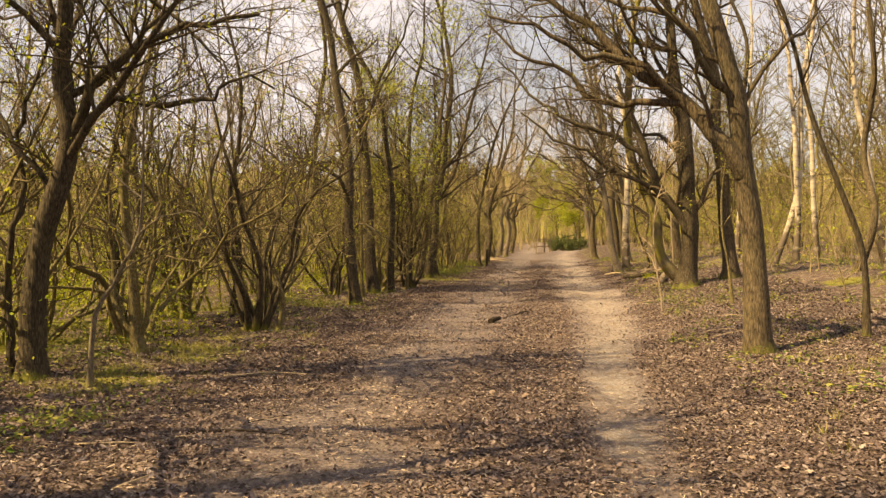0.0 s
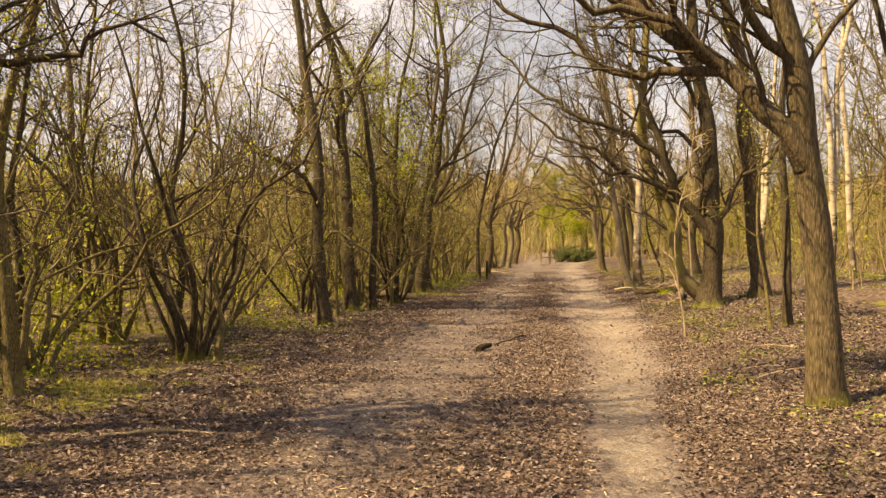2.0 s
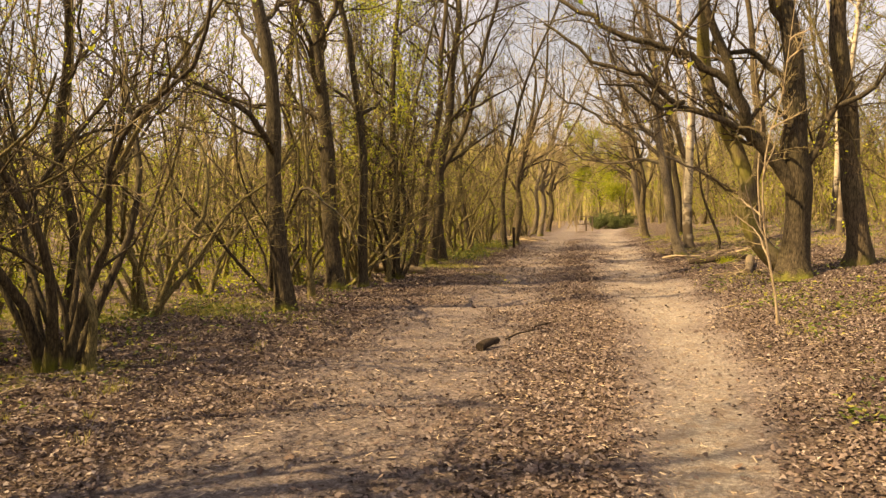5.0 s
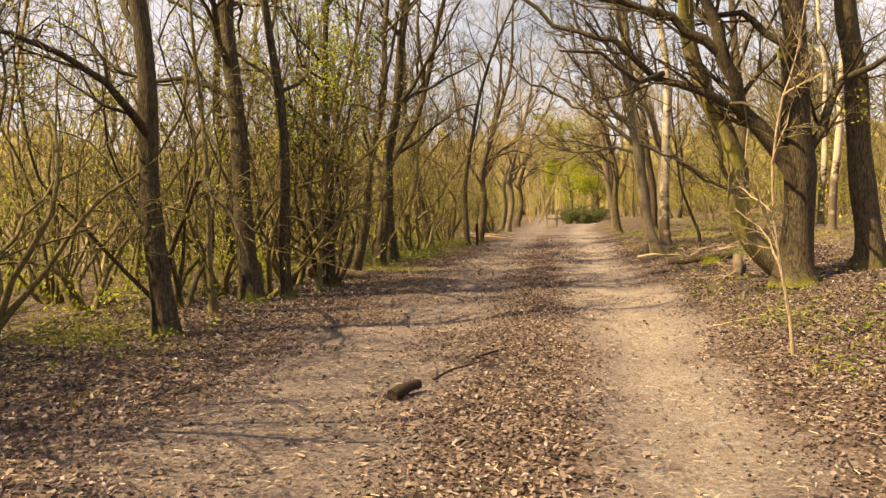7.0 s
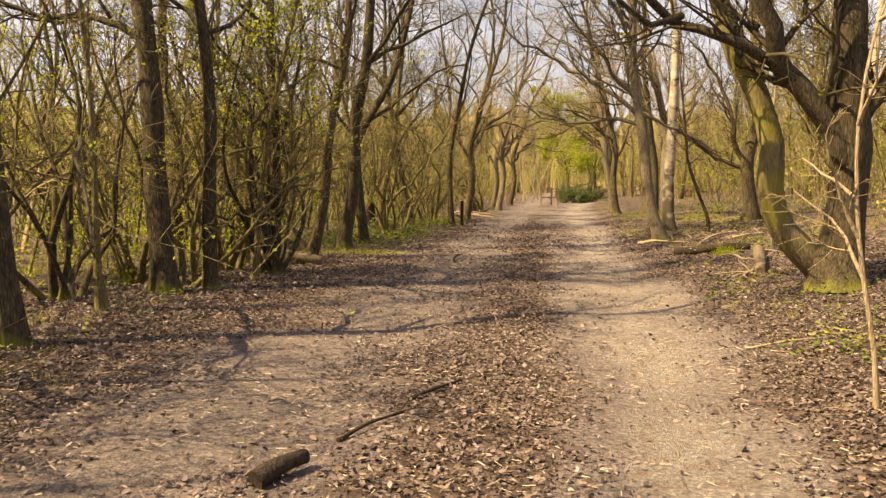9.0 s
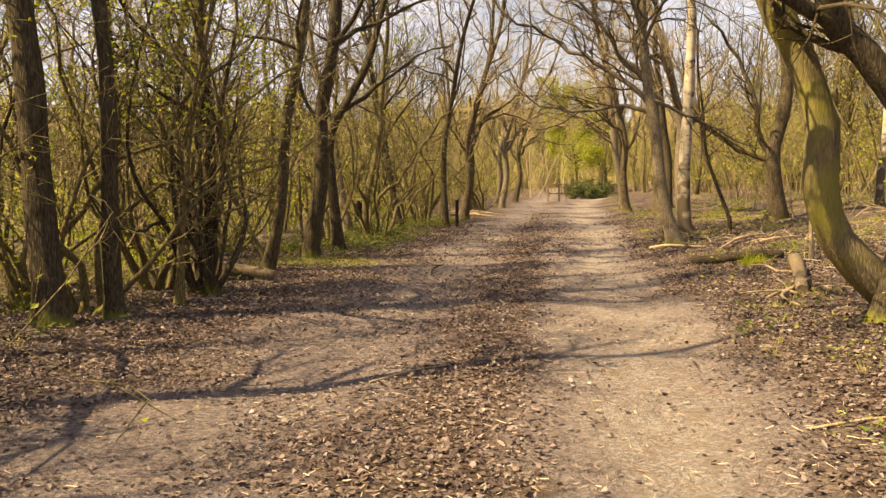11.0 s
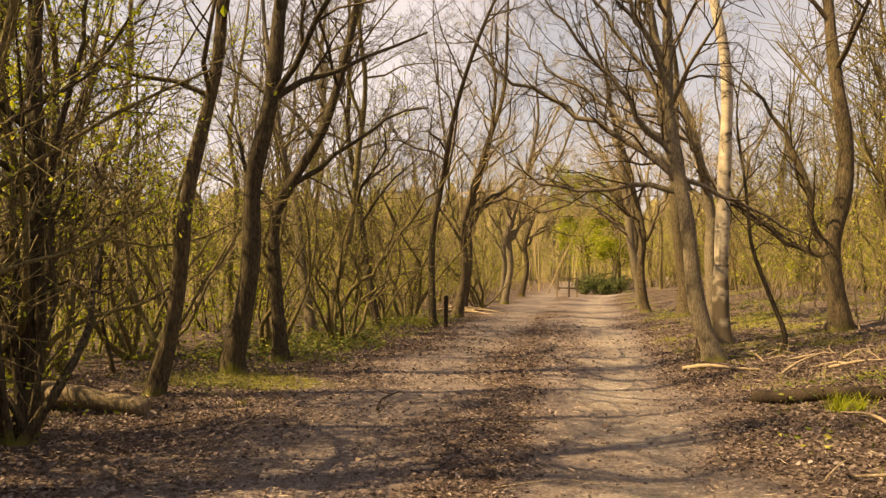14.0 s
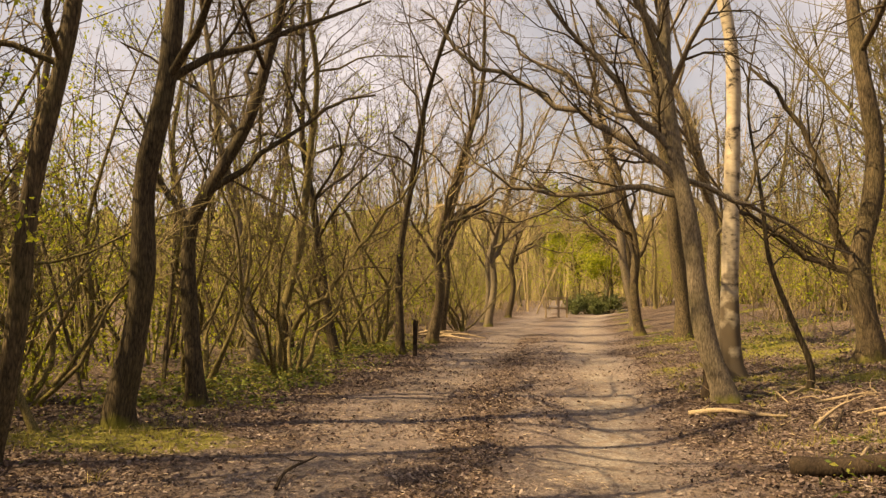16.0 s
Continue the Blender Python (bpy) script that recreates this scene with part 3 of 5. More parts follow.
hero("oak_tree", 2.47, 29.7, 0.145, [(0.00, 0.00), (-0.22, 0.85), (-0.40, 2.01), (-0.59, 3.11), (-0.73, 4.75), (-0.83, 6.22)],
     [(0.06, [(-0.54, 0.00, 2.80), (-1.10, 0.00, 3.35), (-1.83, 0.12, 3.84), (-2.44, 0.24, 4.21), (-3.21, 0.37, 4.63), (-4.15, 0.37, 5.49)]),
      (0.05, [(-0.51, 0.00, 2.68), (-1.52, 0.24, 2.83), (-2.20, 0.37, 2.74), (-2.81, 0.49, 2.92), (-3.54, 0.61, 3.53)]),
      (0.055, [(-0.61, 0.00, 3.23), (-1.34, -0.24, 4.08), (-1.95, -0.37, 4.88), (-2.68, -0.49, 5.73)]),
      (0.045, [(-0.67, 0.00, 3.66), (-1.10, 0.37, 4.75), (-1.83, 0.61, 5.97), (-2.81, 0.73, 6.95)]),
      (0.045, [(-0.68, 0.00, 4.14), (-1.22, -0.49, 5.36), (-2.07, -0.98, 6.46), (-3.17, -1.22, 7.32)]),
      (0.04, [(-0.61, 0.00, 3.41), (-1.22, 0.61, 3.90), (-2.32, 1.10, 4.75), (-3.54, 1.46, 5.97)]),
      (0.04, [(-0.54, 0.00, 2.92), (0.12, 0.12, 2.68), (0.85, 0.24, 2.31), (1.59, 0.49, 1.95)])],
     height=10, seed=15, bark=GREY_BARK, kids=(7, 7, 6, 4), n_auto=11, crown_from=0.4, clear=3.6, label="leaning oak with many bare limbs reaching over the trail")
hero("birch_tree", 2.95, 31.8, 0.15, [(0, 0), (-0.07, 1.9), (0.04, 3.72), (-0.03, 5.1), (-0.15, 6.1)], height=13, seed=16, bark=BIRCH_BARK, n_auto=9, crown_from=0.4, clear=4, reach=1.8, label="white-barked silver birch with dark patches")
hero("oak_tree", 3.6, 41.3, 0.16, [(0, 0), (-0.1, 1.8), (-0.3, 3.5), (-0.55, 5.2)], height=11, seed=17, bark=DARK_SHADE_BARK, n_auto=8, side=-0.5, clear=3, label="dark slender oak on the grassy bank")
hero("oak_tree", 3.15, 39.5, 0.21, [(0, 0), (-0.26, 3.2), (-0.53, 5.1), (-0.8, 7.4)], height=12, seed=18, bark=OAK_BARK, n_auto=9, side=-0.6, clear=3, label="tall oak leaning over the trail")
hero("oak_tree", 2.35, 46.0, 0.18, [(0, 0), (-0.49, 3.1), (-0.77, 5.5)], [(0.07, [(-0.4, 0, 2.4), (-1.2, 0, 3.3), (-1.9, 0, 3.8), (-3.0, 0, 4.2)])], height=11, seed=19, bark=GREY_BARK, n_auto=9, side=-0.7, clear=3, label="pale-barked oak leaning over the trail")
hero("oak_tree", 5.0, 32.2, 0.185, [(0, 0), (-0.12, 1.4), (0.05, 2.4), (0.08, 3.4), (-0.02, 4.6)],
     [(0.08, [(-0.14, 0, 1.45), (-0.37, 0, 1.9), (-0.69, 0, 3.1), (-1.11, 0, 4.0), (-1.65, 0.1, 4.75)]),
      (0.06, [(-0.16, 0, 1.38), (-0.7, 0, 1.6), (-1.22, -0.1, 1.88), (-1.98, -0.2, 2.46), (-2.41, -0.3, 3.03)])],
     height=11, seed=20, bark=OAK_BARK, n_auto=8, crown_from=0.42, clear=3.8, label="forked oak with a long low limb")
hero("sapling", 3.55, 30.1, 0.045, [(0, 0), (0.04, 0.35), (-0.08, 0.72), (-0.3, 1.3), (-0.46, 1.8), (-0.55, 2.6)], height=4.2, seed=21, bark=DARK_SHADE_BARK, n_auto=7, reach=0.9, crown_from=0.3, clear=0.9, depth=3, label="crooked dark sapling on the bank")
hero("sapling", 2.22, 16.2, 0.017, [(0, 0), (-0.03, 0.39), (-0.15, 1.08), (-0.19, 1.76), (-0.11, 2.36), (0.01, 2.74)], height=3.3, seed=22, bark=DEAD_WOOD, twig=PALE_LIT_TWIG, n_auto=9, reach=0.6, crown_from=0.2, clear=0.5, depth=3, label="thin pale sapling at the trail's edge")
hero("sapling", 3.9, 16.3, 0.075, [(0, 0), (-0.05, 1.49), (-0.14, 3.87)], height=8, seed=23, bark=DARK_SHADE_BARK, n_auto=8, reach=1.4, label="slim dark young tree behind the oak")
hero("sapling", 3.55, 16.0, 0.03, [(0, 0), (-0.1, 0.8), (-0.23, 1.54), (-0.2, 2.6)], height=5, seed=24, bark=HAZEL_BARK, n_auto=8, reach=0.9, crown_from=0.2, clear=1, leaves=0.3, label="thin young tree with a few new leaves")
hero("sapling", 4.05, 10.7, 0.045, [(0, 0), (-0.08, 1.11), (-0.37, 1.98), (-0.73, 2.93)], height=7, seed=25, bark=DARK_SHADE_BARK, n_auto=9, reach=1.4, label="bent dark sapling among leaf litter")
for k, (bx, by, tr) in enumerate(((6.5, 24.2, [(0, 0), (0.5, 1.6), (0.72, 2.8), (0.7, 5.2)]), (7.1, 24.1, [(0, 0), (0.02, 1.95), (-0.17, 4.9)]), (8.2, 25.8, [(0, 0), (-0.14, 2.87), (-0.34, 5.86)]),
                                  (9.1, 22.9, [(0, 0), (-0.84, 4.66)]), (6.6, 29.3, [(0, 0), (0.16, 3.26)]), (7.6, 33.5, [(0, 0), (0.1, 4)]))):
    hero("birch_tree", bx, by, 0.095, tr, height=12.5, seed=30 + k, bark=BIRCH_BARK, n_auto=8, reach=1.6, crown_from=0.35, clear=3, depth=4, kids=(5, 5, 5, 3), label="slender silver birch in the open wood", group="birches in the open wood")

hero("sapling", 3.72, 24.8, 0.028, [(0, 0), (-0.05, 1.0), (-0.1, 2.0), (-0.05, 3.0)], height=5, seed=26, bark=DEAD_WOOD, twig=PALE_LIT_TWIG, n_auto=8, reach=0.8, clear=1.4, depth=3, label="thin pale upright sapling on the bank")

# by the left edge
hero("hawthorn_tree", -6.06, 8.4, 0.16, [(0, 0), (0.08, 1.08), (0.18, 1.82), (0.5, 2.82), (0.42, 3.6), (0.49, 4.43)],
     [(0.07, [(0.45, 0, 2.7), (0.72, 0, 3.15), (1.08, 0, 3.75), (1.56, 0.1, 4.06), (2.14, 0.1, 4.15), (2.82, 0.2, 4.33)]),
      (0.045, [(0.55, 0, 2.95), (1.08, 0, 3.28), (1.55, 0, 3.27), (1.9, 0, 3.21), (2.24, 0.1, 3.34), (2.47, 0.1, 3.52), (2.92, 0.2, 3.45)]),
      (0.05, [(-0.31, 0.1, 0.0), (-0.32, 0.1, 1.31), (-0.07, 0.1, 3.33), (0.25, 0.1, 4.33)]),
      (0.04, [(0.3, 0, 2.2), (-0.2, -0.1, 3.0), (-0.5, -0.2, 3.9)])],
     height=8, seed=41, bark=DARK_SHADE_BARK, leaves=0.4, kids=(7, 7, 6, 4), n_auto=18, crown_from=0.3, clear=2.3, label="old dark hawthorn arching over the woodland edge")
hero("sapling", -5.13, 8.1, 0.032, [(0, 0), (0.07, 0.84), (0.28, 1.17), (0.42, 1.44), (0.6, 1.76), (0.66, 2.45)], height=3.8, seed=42, bark=GREY_BARK, n_auto=8, reach=0.9, crown_from=0.3, clear=1, depth=3, leaves=0.3, label="crooked pale sapling at the woodland edge")
hero("sapling", -5.72, 10.2, 0.09, [(0, 0), (-0.07, 0.54), (-0.13, 1.22), (-0.19, 2.3), (0.0, 3.5)], [(0.05, [(-0.02, 0, 0.25), (-0.3, 0, 0.7), (-0.5, 0.1, 1.5), (-0.4, 0.1, 2.6)]), (0.045, [(0, 0, 0.3), (0.2, 0, 0.9), (0.25, 0, 1.9), (0.45, 0, 2.9)])],
     height=5.5, seed=43, bark=HAZEL_BARK, n_auto=9, reach=1.2, leaves=0.4, label="many-stemmed young tree with sparse leaves")
hero("sapling", -4.72, 13.0, 0.045, [(0, 0), (0.09, 0.59), (-0.04, 1.09), (0.18, 1.59), (0.87, 2.66), (1.38, 3.31)], height=4, seed=44, bark=HAZEL_BARK, n_auto=8, reach=0.9, clear=1.2, depth=3, leaves=0.3, label="twisted sapling leaning towards the trail")
# the darkest ash bark includes the shade on the trunks' near faces
hero("ash_tree", -4.45, 17.2, 0.135, [(0, 0), (-0.1, 1.7), (-0.16, 3.7), (-0.37, 5.0), (-0.6, 6.3)], height=12, seed=45, bark=DARK_SHADE_BARK, leaves=1.3, leaf_size=0.045, n_auto=12, crown_from=0.15, clear=2.2, reach=2.2, label="straight slim ash with mossy foot and few leaves", group="edge trees")
hero("ash_tree", -4.8, 20.5, 0.165, [(0, 0), (-0.13, 2.7), (-0.26, 4.7), (-0.46, 6.0), (-0.9, 7.8)], [(0.06, [(-0.24, 0, 4.6), (0.4, 0, 6.1), (1.2, 0, 7.6)]), (0.05, [(-0.2, 0, 4.0), (-0.9, 0.2, 4.9), (-1.6, 0.3, 5.4)])], height=12.5, seed=46, bark=DARK_SHADE_BARK, leaves=0.9, leaf_size=0.045, n_auto=10, crown_from=0.2, clear=2.0, label="dark straight ash with mossy foot", group="edge trees")
hero("ash_tree", -4.38, 20.95, 0.1, [(0, 0), (0.02, 2.8), (-0.15, 4.3)], height=11, seed=47, bark=DARK_SHADE_BARK, leaves=0.6, n_auto=11, crown_from=0.2, clear=1.8, label="dark young ash next to a larger one", group="edge trees")
hero("sapling", -4.68, 18.9, 0.045, [(0, 0), (-0.02, 1.49), (-0.05, 2.73), (-0.15, 3.95)], [(0.035, [(0.05, 0, 0), (-0.12, 0, 0.8), (-0.2, 0, 2.0), (-0.3, 0, 3.5)])], height=6.5, seed=48, bark=HAZEL_BARK, leaves=0.3, n_auto=8, reach=1.1, label="pair of thin brown stems at the edge")
hero("ash_tree", -4.32, 27.0, 0.15, [(0, 0), (0.2, 1.48), (0.29, 2.65), (0.48, 3.6), (0.6, 5.0)], height=12.5, seed=49, bark=DARK_SHADE_BARK, leaves=0.12, n_auto=16, kids=(7, 6, 5, 4), reach=2.9, crown_from=0.25, clear=3.2, label="grey-brown ash standing in a pad of moss", group="edge trees")
hero("ash_tree", -4.44, 25.2, 0.1, [(0, 0), (0.26, 1.08), (0.46, 2.51), (0.74, 4.0), (0.82, 5.19)], height=11, seed=50, bark=OAK_BARK, leaves=0.2, n_auto=16, kids=(7, 6, 5, 4), reach=2.9, crown_from=0.25, clear=3, label="slim ash leaning towards the trail", group="edge trees")
hero("ash_tree", -4.39, 28.85, 0.12, [(0, 0), (-0.12, 2.14), (-0.05, 2.59), (0.14, 2.97), (0.69, 3.86), (1.07, 4.98)], [(0.06, [(-0.08, 0, 2.5), (-0.6, 0, 3.06), (-0.96, 0.1, 4.08)]), (0.05, [(0.14, 0, 2.9), (1.02, 0.1, 3.48), (1.64, 0.2, 3.98), (2.3, 0.3, 4.2)])], height=10, seed=51, bark=DARK_SHADE_BARK, n_auto=16, kids=(7, 6, 5, 4), reach=2.9, crown_from=0.25, clear=3.5, leaves=0.1, label="dark forked tree at the woodland edge", group="edge trees")
hero("ash_tree", -5.47, 33.2, 0.12, [(0, 0), (-0.32, 2.16), (-0.52, 3.26)], height=10, seed=52, bark=GREY_BARK, leaves=0.15, n_auto=16, kids=(7, 6, 5, 4), reach=2.9, crown_from=0.25, label="brown slender tree at the edge", group="edge trees")
hero("ash_tree", -5.11, 33.4, 0.1, [(0, 0), (0.1, 0.97), (0.42, 2.49), (0.62, 4.34)], [(0.06, [(0.05, 0, 0.5), (0.78, 0, 1.3), (2.09, 0.1, 3.01), (2.95, 0.2, 4.06)])], height=10, seed=53, bark=HAZEL_BARK, leaves=0.15, n_auto=16, kids=(7, 6, 5, 4), reach=2.9, crown_from=0.25, label="tree with one limb leaning far out", group="edge trees")
hero("ash_tree", -4.49, 35.2, 0.11, [(0, 0), (-0.4, 1.87), (-0.6, 3.4)], height=10, seed=54, bark=DARK_SHADE_BARK, n_auto=16, kids=(7, 6, 5, 4), reach=2.9, crown_from=0.25, leaves=0.1, label="leaning brown tree at the edge", group="edge trees")
hero("ash_tree", -3.4, 36.5, 0.1, [(0, 0), (-0.1, 1.9), (0.15, 3.6)], height=10, seed=55, bark=DARK_SHADE_BARK, n_auto=16, kids=(7, 6, 5, 4), reach=2.9, crown_from=0.25, side=0.4, leaves=0.1, label="dark slim tree at the edge", group="edge trees")
hero("hazel_tree", -4.3, 22.95, 0.095, [(0, 0), (0.06, 1.0), (0.1, 2.2), (0.0, 3.4), (0.08, 4.6)], [(0.05, [(0.03, 0, 0.5), (-0.25, -0.1, 1.3), (-0.32, -0.1, 2.4), (-0.6, -0.2, 3.8)]), (0.05, [(0.05, 0, 0.7), (0.3, -0.1, 1.6), (0.33, -0.1, 2.6), (0.7, -0.1, 4.0)])], height=9.5, seed=57, bark=DARK_SHADE_BARK, leaves=0.05, n_auto=12, kids=(6, 6, 5, 3), reach=1.8, crown_from=0.12, clear=1.2, label="dark upright hazel stem amid a crowded stool", group="edge trees")
hero("sapling", -5.0, 26.6, 0.04, [(0, 0), (-0.35, 0.65), (-0.6, 1.2), (-0.75, 2.2), (-0.7, 3.4)], height=4.6, seed=56, bark=HAZEL_BARK, n_auto=8, reach=0.9, label="crooked thin sapling beside the mossy ash")
for k, (sx, sy) in enumerate(((-3.7, 43.0), (-2.9, 48.5), (-3.4, 40.0), (-3.6, 52.5), (2.6, 51.5), (2.9, 55.5), (2.3, 43.0), (3.4, 35.5), (-3.0, 57.0))):
    sg = (1 if sx < 0 else -1) * (0.6 + 0.1 * (k % 5))
    hero("oak_tree", sx, sy, 0.15, [(0, 0), (0.25 * sg, 1.5), (0.22 * sg, 2.8), (0.8 * sg, 4.6), (1.5 * sg, 6.2)],
         [(0.07, [(0.22 * sg, 0, 2.6), (1.0 * sg, 0.3, 3.5), (2.0 * sg, 0.2, 4.1), (3.2 * sg, 0.5, 4.3)]), (0.05, [(0.4 * sg, 0, 3.4), (1.0 * sg, -0.5, 4.6), (2.2 * sg, -0.7, 5.5)]), (0.05, [(0.24 * sg, 0, 2.2), (-0.5 * sg, -0.3, 3.2), (-1.2 * sg, -0.5, 4.6)])],
         height=10.0, seed=60 + k, bark=GREY_BARK if k % 2 else OAK_BARK, twig=PALE_LIT_TWIG, n_auto=11, side=0.8 if sx < 0 else -0.8, clear=2.6, crown_from=0.25, reach=2.8,
         leaves=0.12, label="bare oak arching over the far trail", group="trees lining the far trail")
# young leafy hawthorns
hero("hawthorn_tree", -4.15, 21.9, 0.05, [(0, 0), (0.1, 1.2), (0.32, 2.6), (0.7, 4.0)], height=6.8, seed=71, bark=HAZEL_BARK, leaves=1.4, n_auto=16, crown_from=0.2, clear=1.4, reach=1.8, leaf_size=0.062, label="young hawthorn in bright new leaf", group="leafy hawthorns")
hero("hawthorn_tree", -5.2, 24.0, 0.06, [(0, 0), (0.1, 1.2), (0.3, 2.6)], height=6.0, seed=72, bark=HAZEL_BARK, leaves=2.6, n_auto=16, crown_from=0.2, clear=1.2, reach=1.8, leaf_size=0.06, label="young hawthorn in bright new leaf", group="leafy hawthorns")
hero("hawthorn_tree", 0.2, 66.0, 0.12, [(0, 0), (0.1, 1.2), (0.0, 2.6)], height=5.5, seed=73, bark=HAZEL_BARK, leaves=9, n_auto=14, crown_from=0.15, clear=0.8, reach=3.2, leaf_size=0.13, label="hawthorn in bright green leaf at the trail's end", group="leafy hawthorns")
hero("hawthorn_tree", 2.2, 69.0, 0.12, [(0, 0), (0.1, 1.2), (0.0, 2.6)], height=6.5, seed=74, bark=HAZEL_BARK, leaves=2.5, n_auto=12, crown_from=0.15, clear=0.8, reach=3.0, leaf_size=0.13, label="hawthorn in bright green leaf at the trail's end", group="leafy hawthorns")
for k, (sx, sy) in enumerate(((0.15, 62.2), (0.8, 62.9), (1.4, 62.3), (2.05, 63.0))):
    make_shrub("holly_bush", sx, sy, 12, (1.0, 1.35, 0.9, 1.2)[k], 75 + k, spread=0.6, r=0.018, leaves=4.0, leaf=HAZY_HOLLY_LEAF, leaf_size=0.09, label="evergreen bush at the trail's bend, leaf colour dulled as by haze", category="bush", group="evergreen bushes at the bend")

for k, (sx, sy) in enumerate(((-6.4, 26.2), (-7.6, 31.0), (-5.9, 37.5), (-7.2, 43.0), (-8.6, 23.5))):
    hero("hawthorn_tree", sx, sy, 0.06, [(0, 0), (0.15, 1.2), (0.05, 2.4), (0.3, 3.6)], height=5.8, seed=80 + k, bark=HAZEL_BARK, leaves=1.7, leaf_size=0.06, kids=(5, 5, 4, 3), n_auto=10, crown_from=0.12, clear=0.7, reach=1.9, label="young hawthorn breaking into yellow-green leaf", group="leafy hawthorns")

# dense dark thorns behind the hazel stools
for k, (sx, sy) in enumerate(((-7.6, 12.6), (-6.35, 14.9), (-8.7, 15.6), (-9.2, 10.6))):
    hero("hawthorn_tree", sx, sy, 0.075, [(0, 0), (0.12, 1.2), (-0.05, 2.3), (0.15, 3.4)], height=6.6 + 0.4 * (k % 3), seed=180 + k, bark=DARK_SHADE_BARK, leaves=0.35, leaf_size=0.05, kids=(6, 6, 5, 3), n_auto=14, crown_from=0.22, clear=1.9, reach=2.2, wob=0.3, label="dark twiggy hawthorn with its first small leaves", group="twiggy hawthorns")

# trees beside and behind the start, out of view, added to shade the ground
for k, (sx, sy) in enumerate(((-6.3, 4.9), (-7.2, 2.3), (-6.0, -0.8), (-8.4, 5.6), (-9.0, -0.5), (-7.0, -4.0), (-4.7, 3.6), (-5.0, 1.2), (-4.4, -1.6), (-3.6, -4.4))):
    hero("hawthorn_tree", sx, sy, 0.12, [(0, 0), (0.1, 1.5), (0.3, 3.0)], height=7.5 if k < 6 else 9.0, seed=90 + k, bark=DARK_SHADE_BARK, leaves=1.2, leaf_size=0.06, kids=(6, 5, 5, 3), n_auto=15, crown_from=0.2, clear=1.5, reach=2.6, label="bushy hawthorn standing out of view, added to shade the start", group="hawthorns beside the start")

# hazel stools close to the trail
for k, (sx, sy, n, tall, sp) in enumerate(((-5.15, 13.2, 10, 5.0, 0.26), (-6.6, 11.6, 9, 4.8, 0.3), (-7.0, 14.2, 10, 5.0, 0.32), (-4.2, 22.7, 9, 4.2, 0.14), (-7.05, 19.5, 7, 4.6, 0.5), (-6.1, 16.2, 8, 4.6, 0.4),
                                           (-5.6, 19.6, 8, 4.8, 0.3), (-5.1, 23.0, 8, 4.5, 0.4), (-5.9, 21.6, 7, 5.0, 0.3), (-5.2, 30.5, 9, 5.0, 0.35), (-4.4, 38.0, 9, 4.5, 0.35), (-6.4, 25.5, 8, 4.5, 0.4), (-7.4, 8.9, 9, 5.0, 0.4), (-7.9, 11.0, 8, 5.0, 0.4),
                                           (-4.4, 32.0, 9, 3.6, 0.4), (-4.9, 36.6, 9, 4.2, 0.4), (-6.6, 28.3, 8, 4.8, 0.35), (-3.5, 45.5, 9, 4.0, 0.4), (-4.9, 21.3, 5, 4.6, 0.2))):
    HEROES.append((sx, sy))
    make_shrub("hazel_shrub", sx, sy, n, tall * 1.25, 100 + k, spread=sp, r=0.043 if k < 4 else 0.036, bark=DARK_SHADE_BARK if k in (0, 3, 6) else HAZEL_BARK, foot=0.22, wobble=0.3, kids=(8, 4, 2), leaves=0.35 if sy < 13.5 else 0.1 if k == 3 else 0.5, leaf_size=0.046, twig=TWIG_BARK if k < 3 else PALE_LIT_TWIG if k % 3 == 1 else HAZEL_BARK, label="many-stemmed hazel stool with brown stems and first leaves", group="hazel stools")

# ---- the woods on both sides ----
PROTO = []
for k in range(5):
    PROTO.append(("tree", make_tree("woodland_tree", -12.0 - 2.3 * k, 12.0 + 4 * k, 0.075 + 0.015 * k, [(0, 0, 0), (0.16 * (k - 2.4), 0.1, 1.1), (0.02 * (k - 2), -0.12 + 0.06 * k, 2.3), (0.22 * (k - 1.6), 0.1 * (2 - k), 3.7), (0.1 * (k - 2), 0.2, 5.2)], height=9.5 + 0.8 * k, seed=200 + k, bark=(OAK_BARK, GREY_BARK, HAZEL_BARK, DARK_SHADE_BARK, GREY_BARK)[k], twig=PALE_LIT_TWIG if k % 2 else TWIG_BARK,
                                    n_auto=11, crown_from=0.15, clear=1.3, reach=2.3, depth=4, kids=(5, 5, 4, 3), thin=0.0045, leaves=0.25, leaf_size=0.07, label="slim bare woodland tree with a thin trunk", group="woodland trees")))
for k in range(4):
    PROTO.append(("shrub", make_shrub("hazel_shrub", -9.5 - 2.1 * k, 9.0 + 5 * k, 6 + k, 4.0 + 0.5 * k, 220 + k, spread=0.4, r=0.026, leaves=0.8, leaf_size=0.06, kids=(5, 3, 2), twig=PALE_LIT_TWIG if k % 2 else TWIG_BARK, label="bushy hazel with thin stems and scattered new leaves", group="hazel thicket")))
for k in range(2):
    PROTO.append(("thicket", make_shrub("thorn_bush", 9.5 + 2.5 * k, 27.0 + 7 * k, 10, 2.6, 240 + k, spread=0.7, r=0.014, leaves=0.6, kids=(5, 3, 2), twig=PALE_LIT_TWIG, label="low tangle of thin pale twigs", category="bush", group="low thickets")))
taken = list(HEROES) + [(o.location.x, o.location.y) for _, o in PROTO]


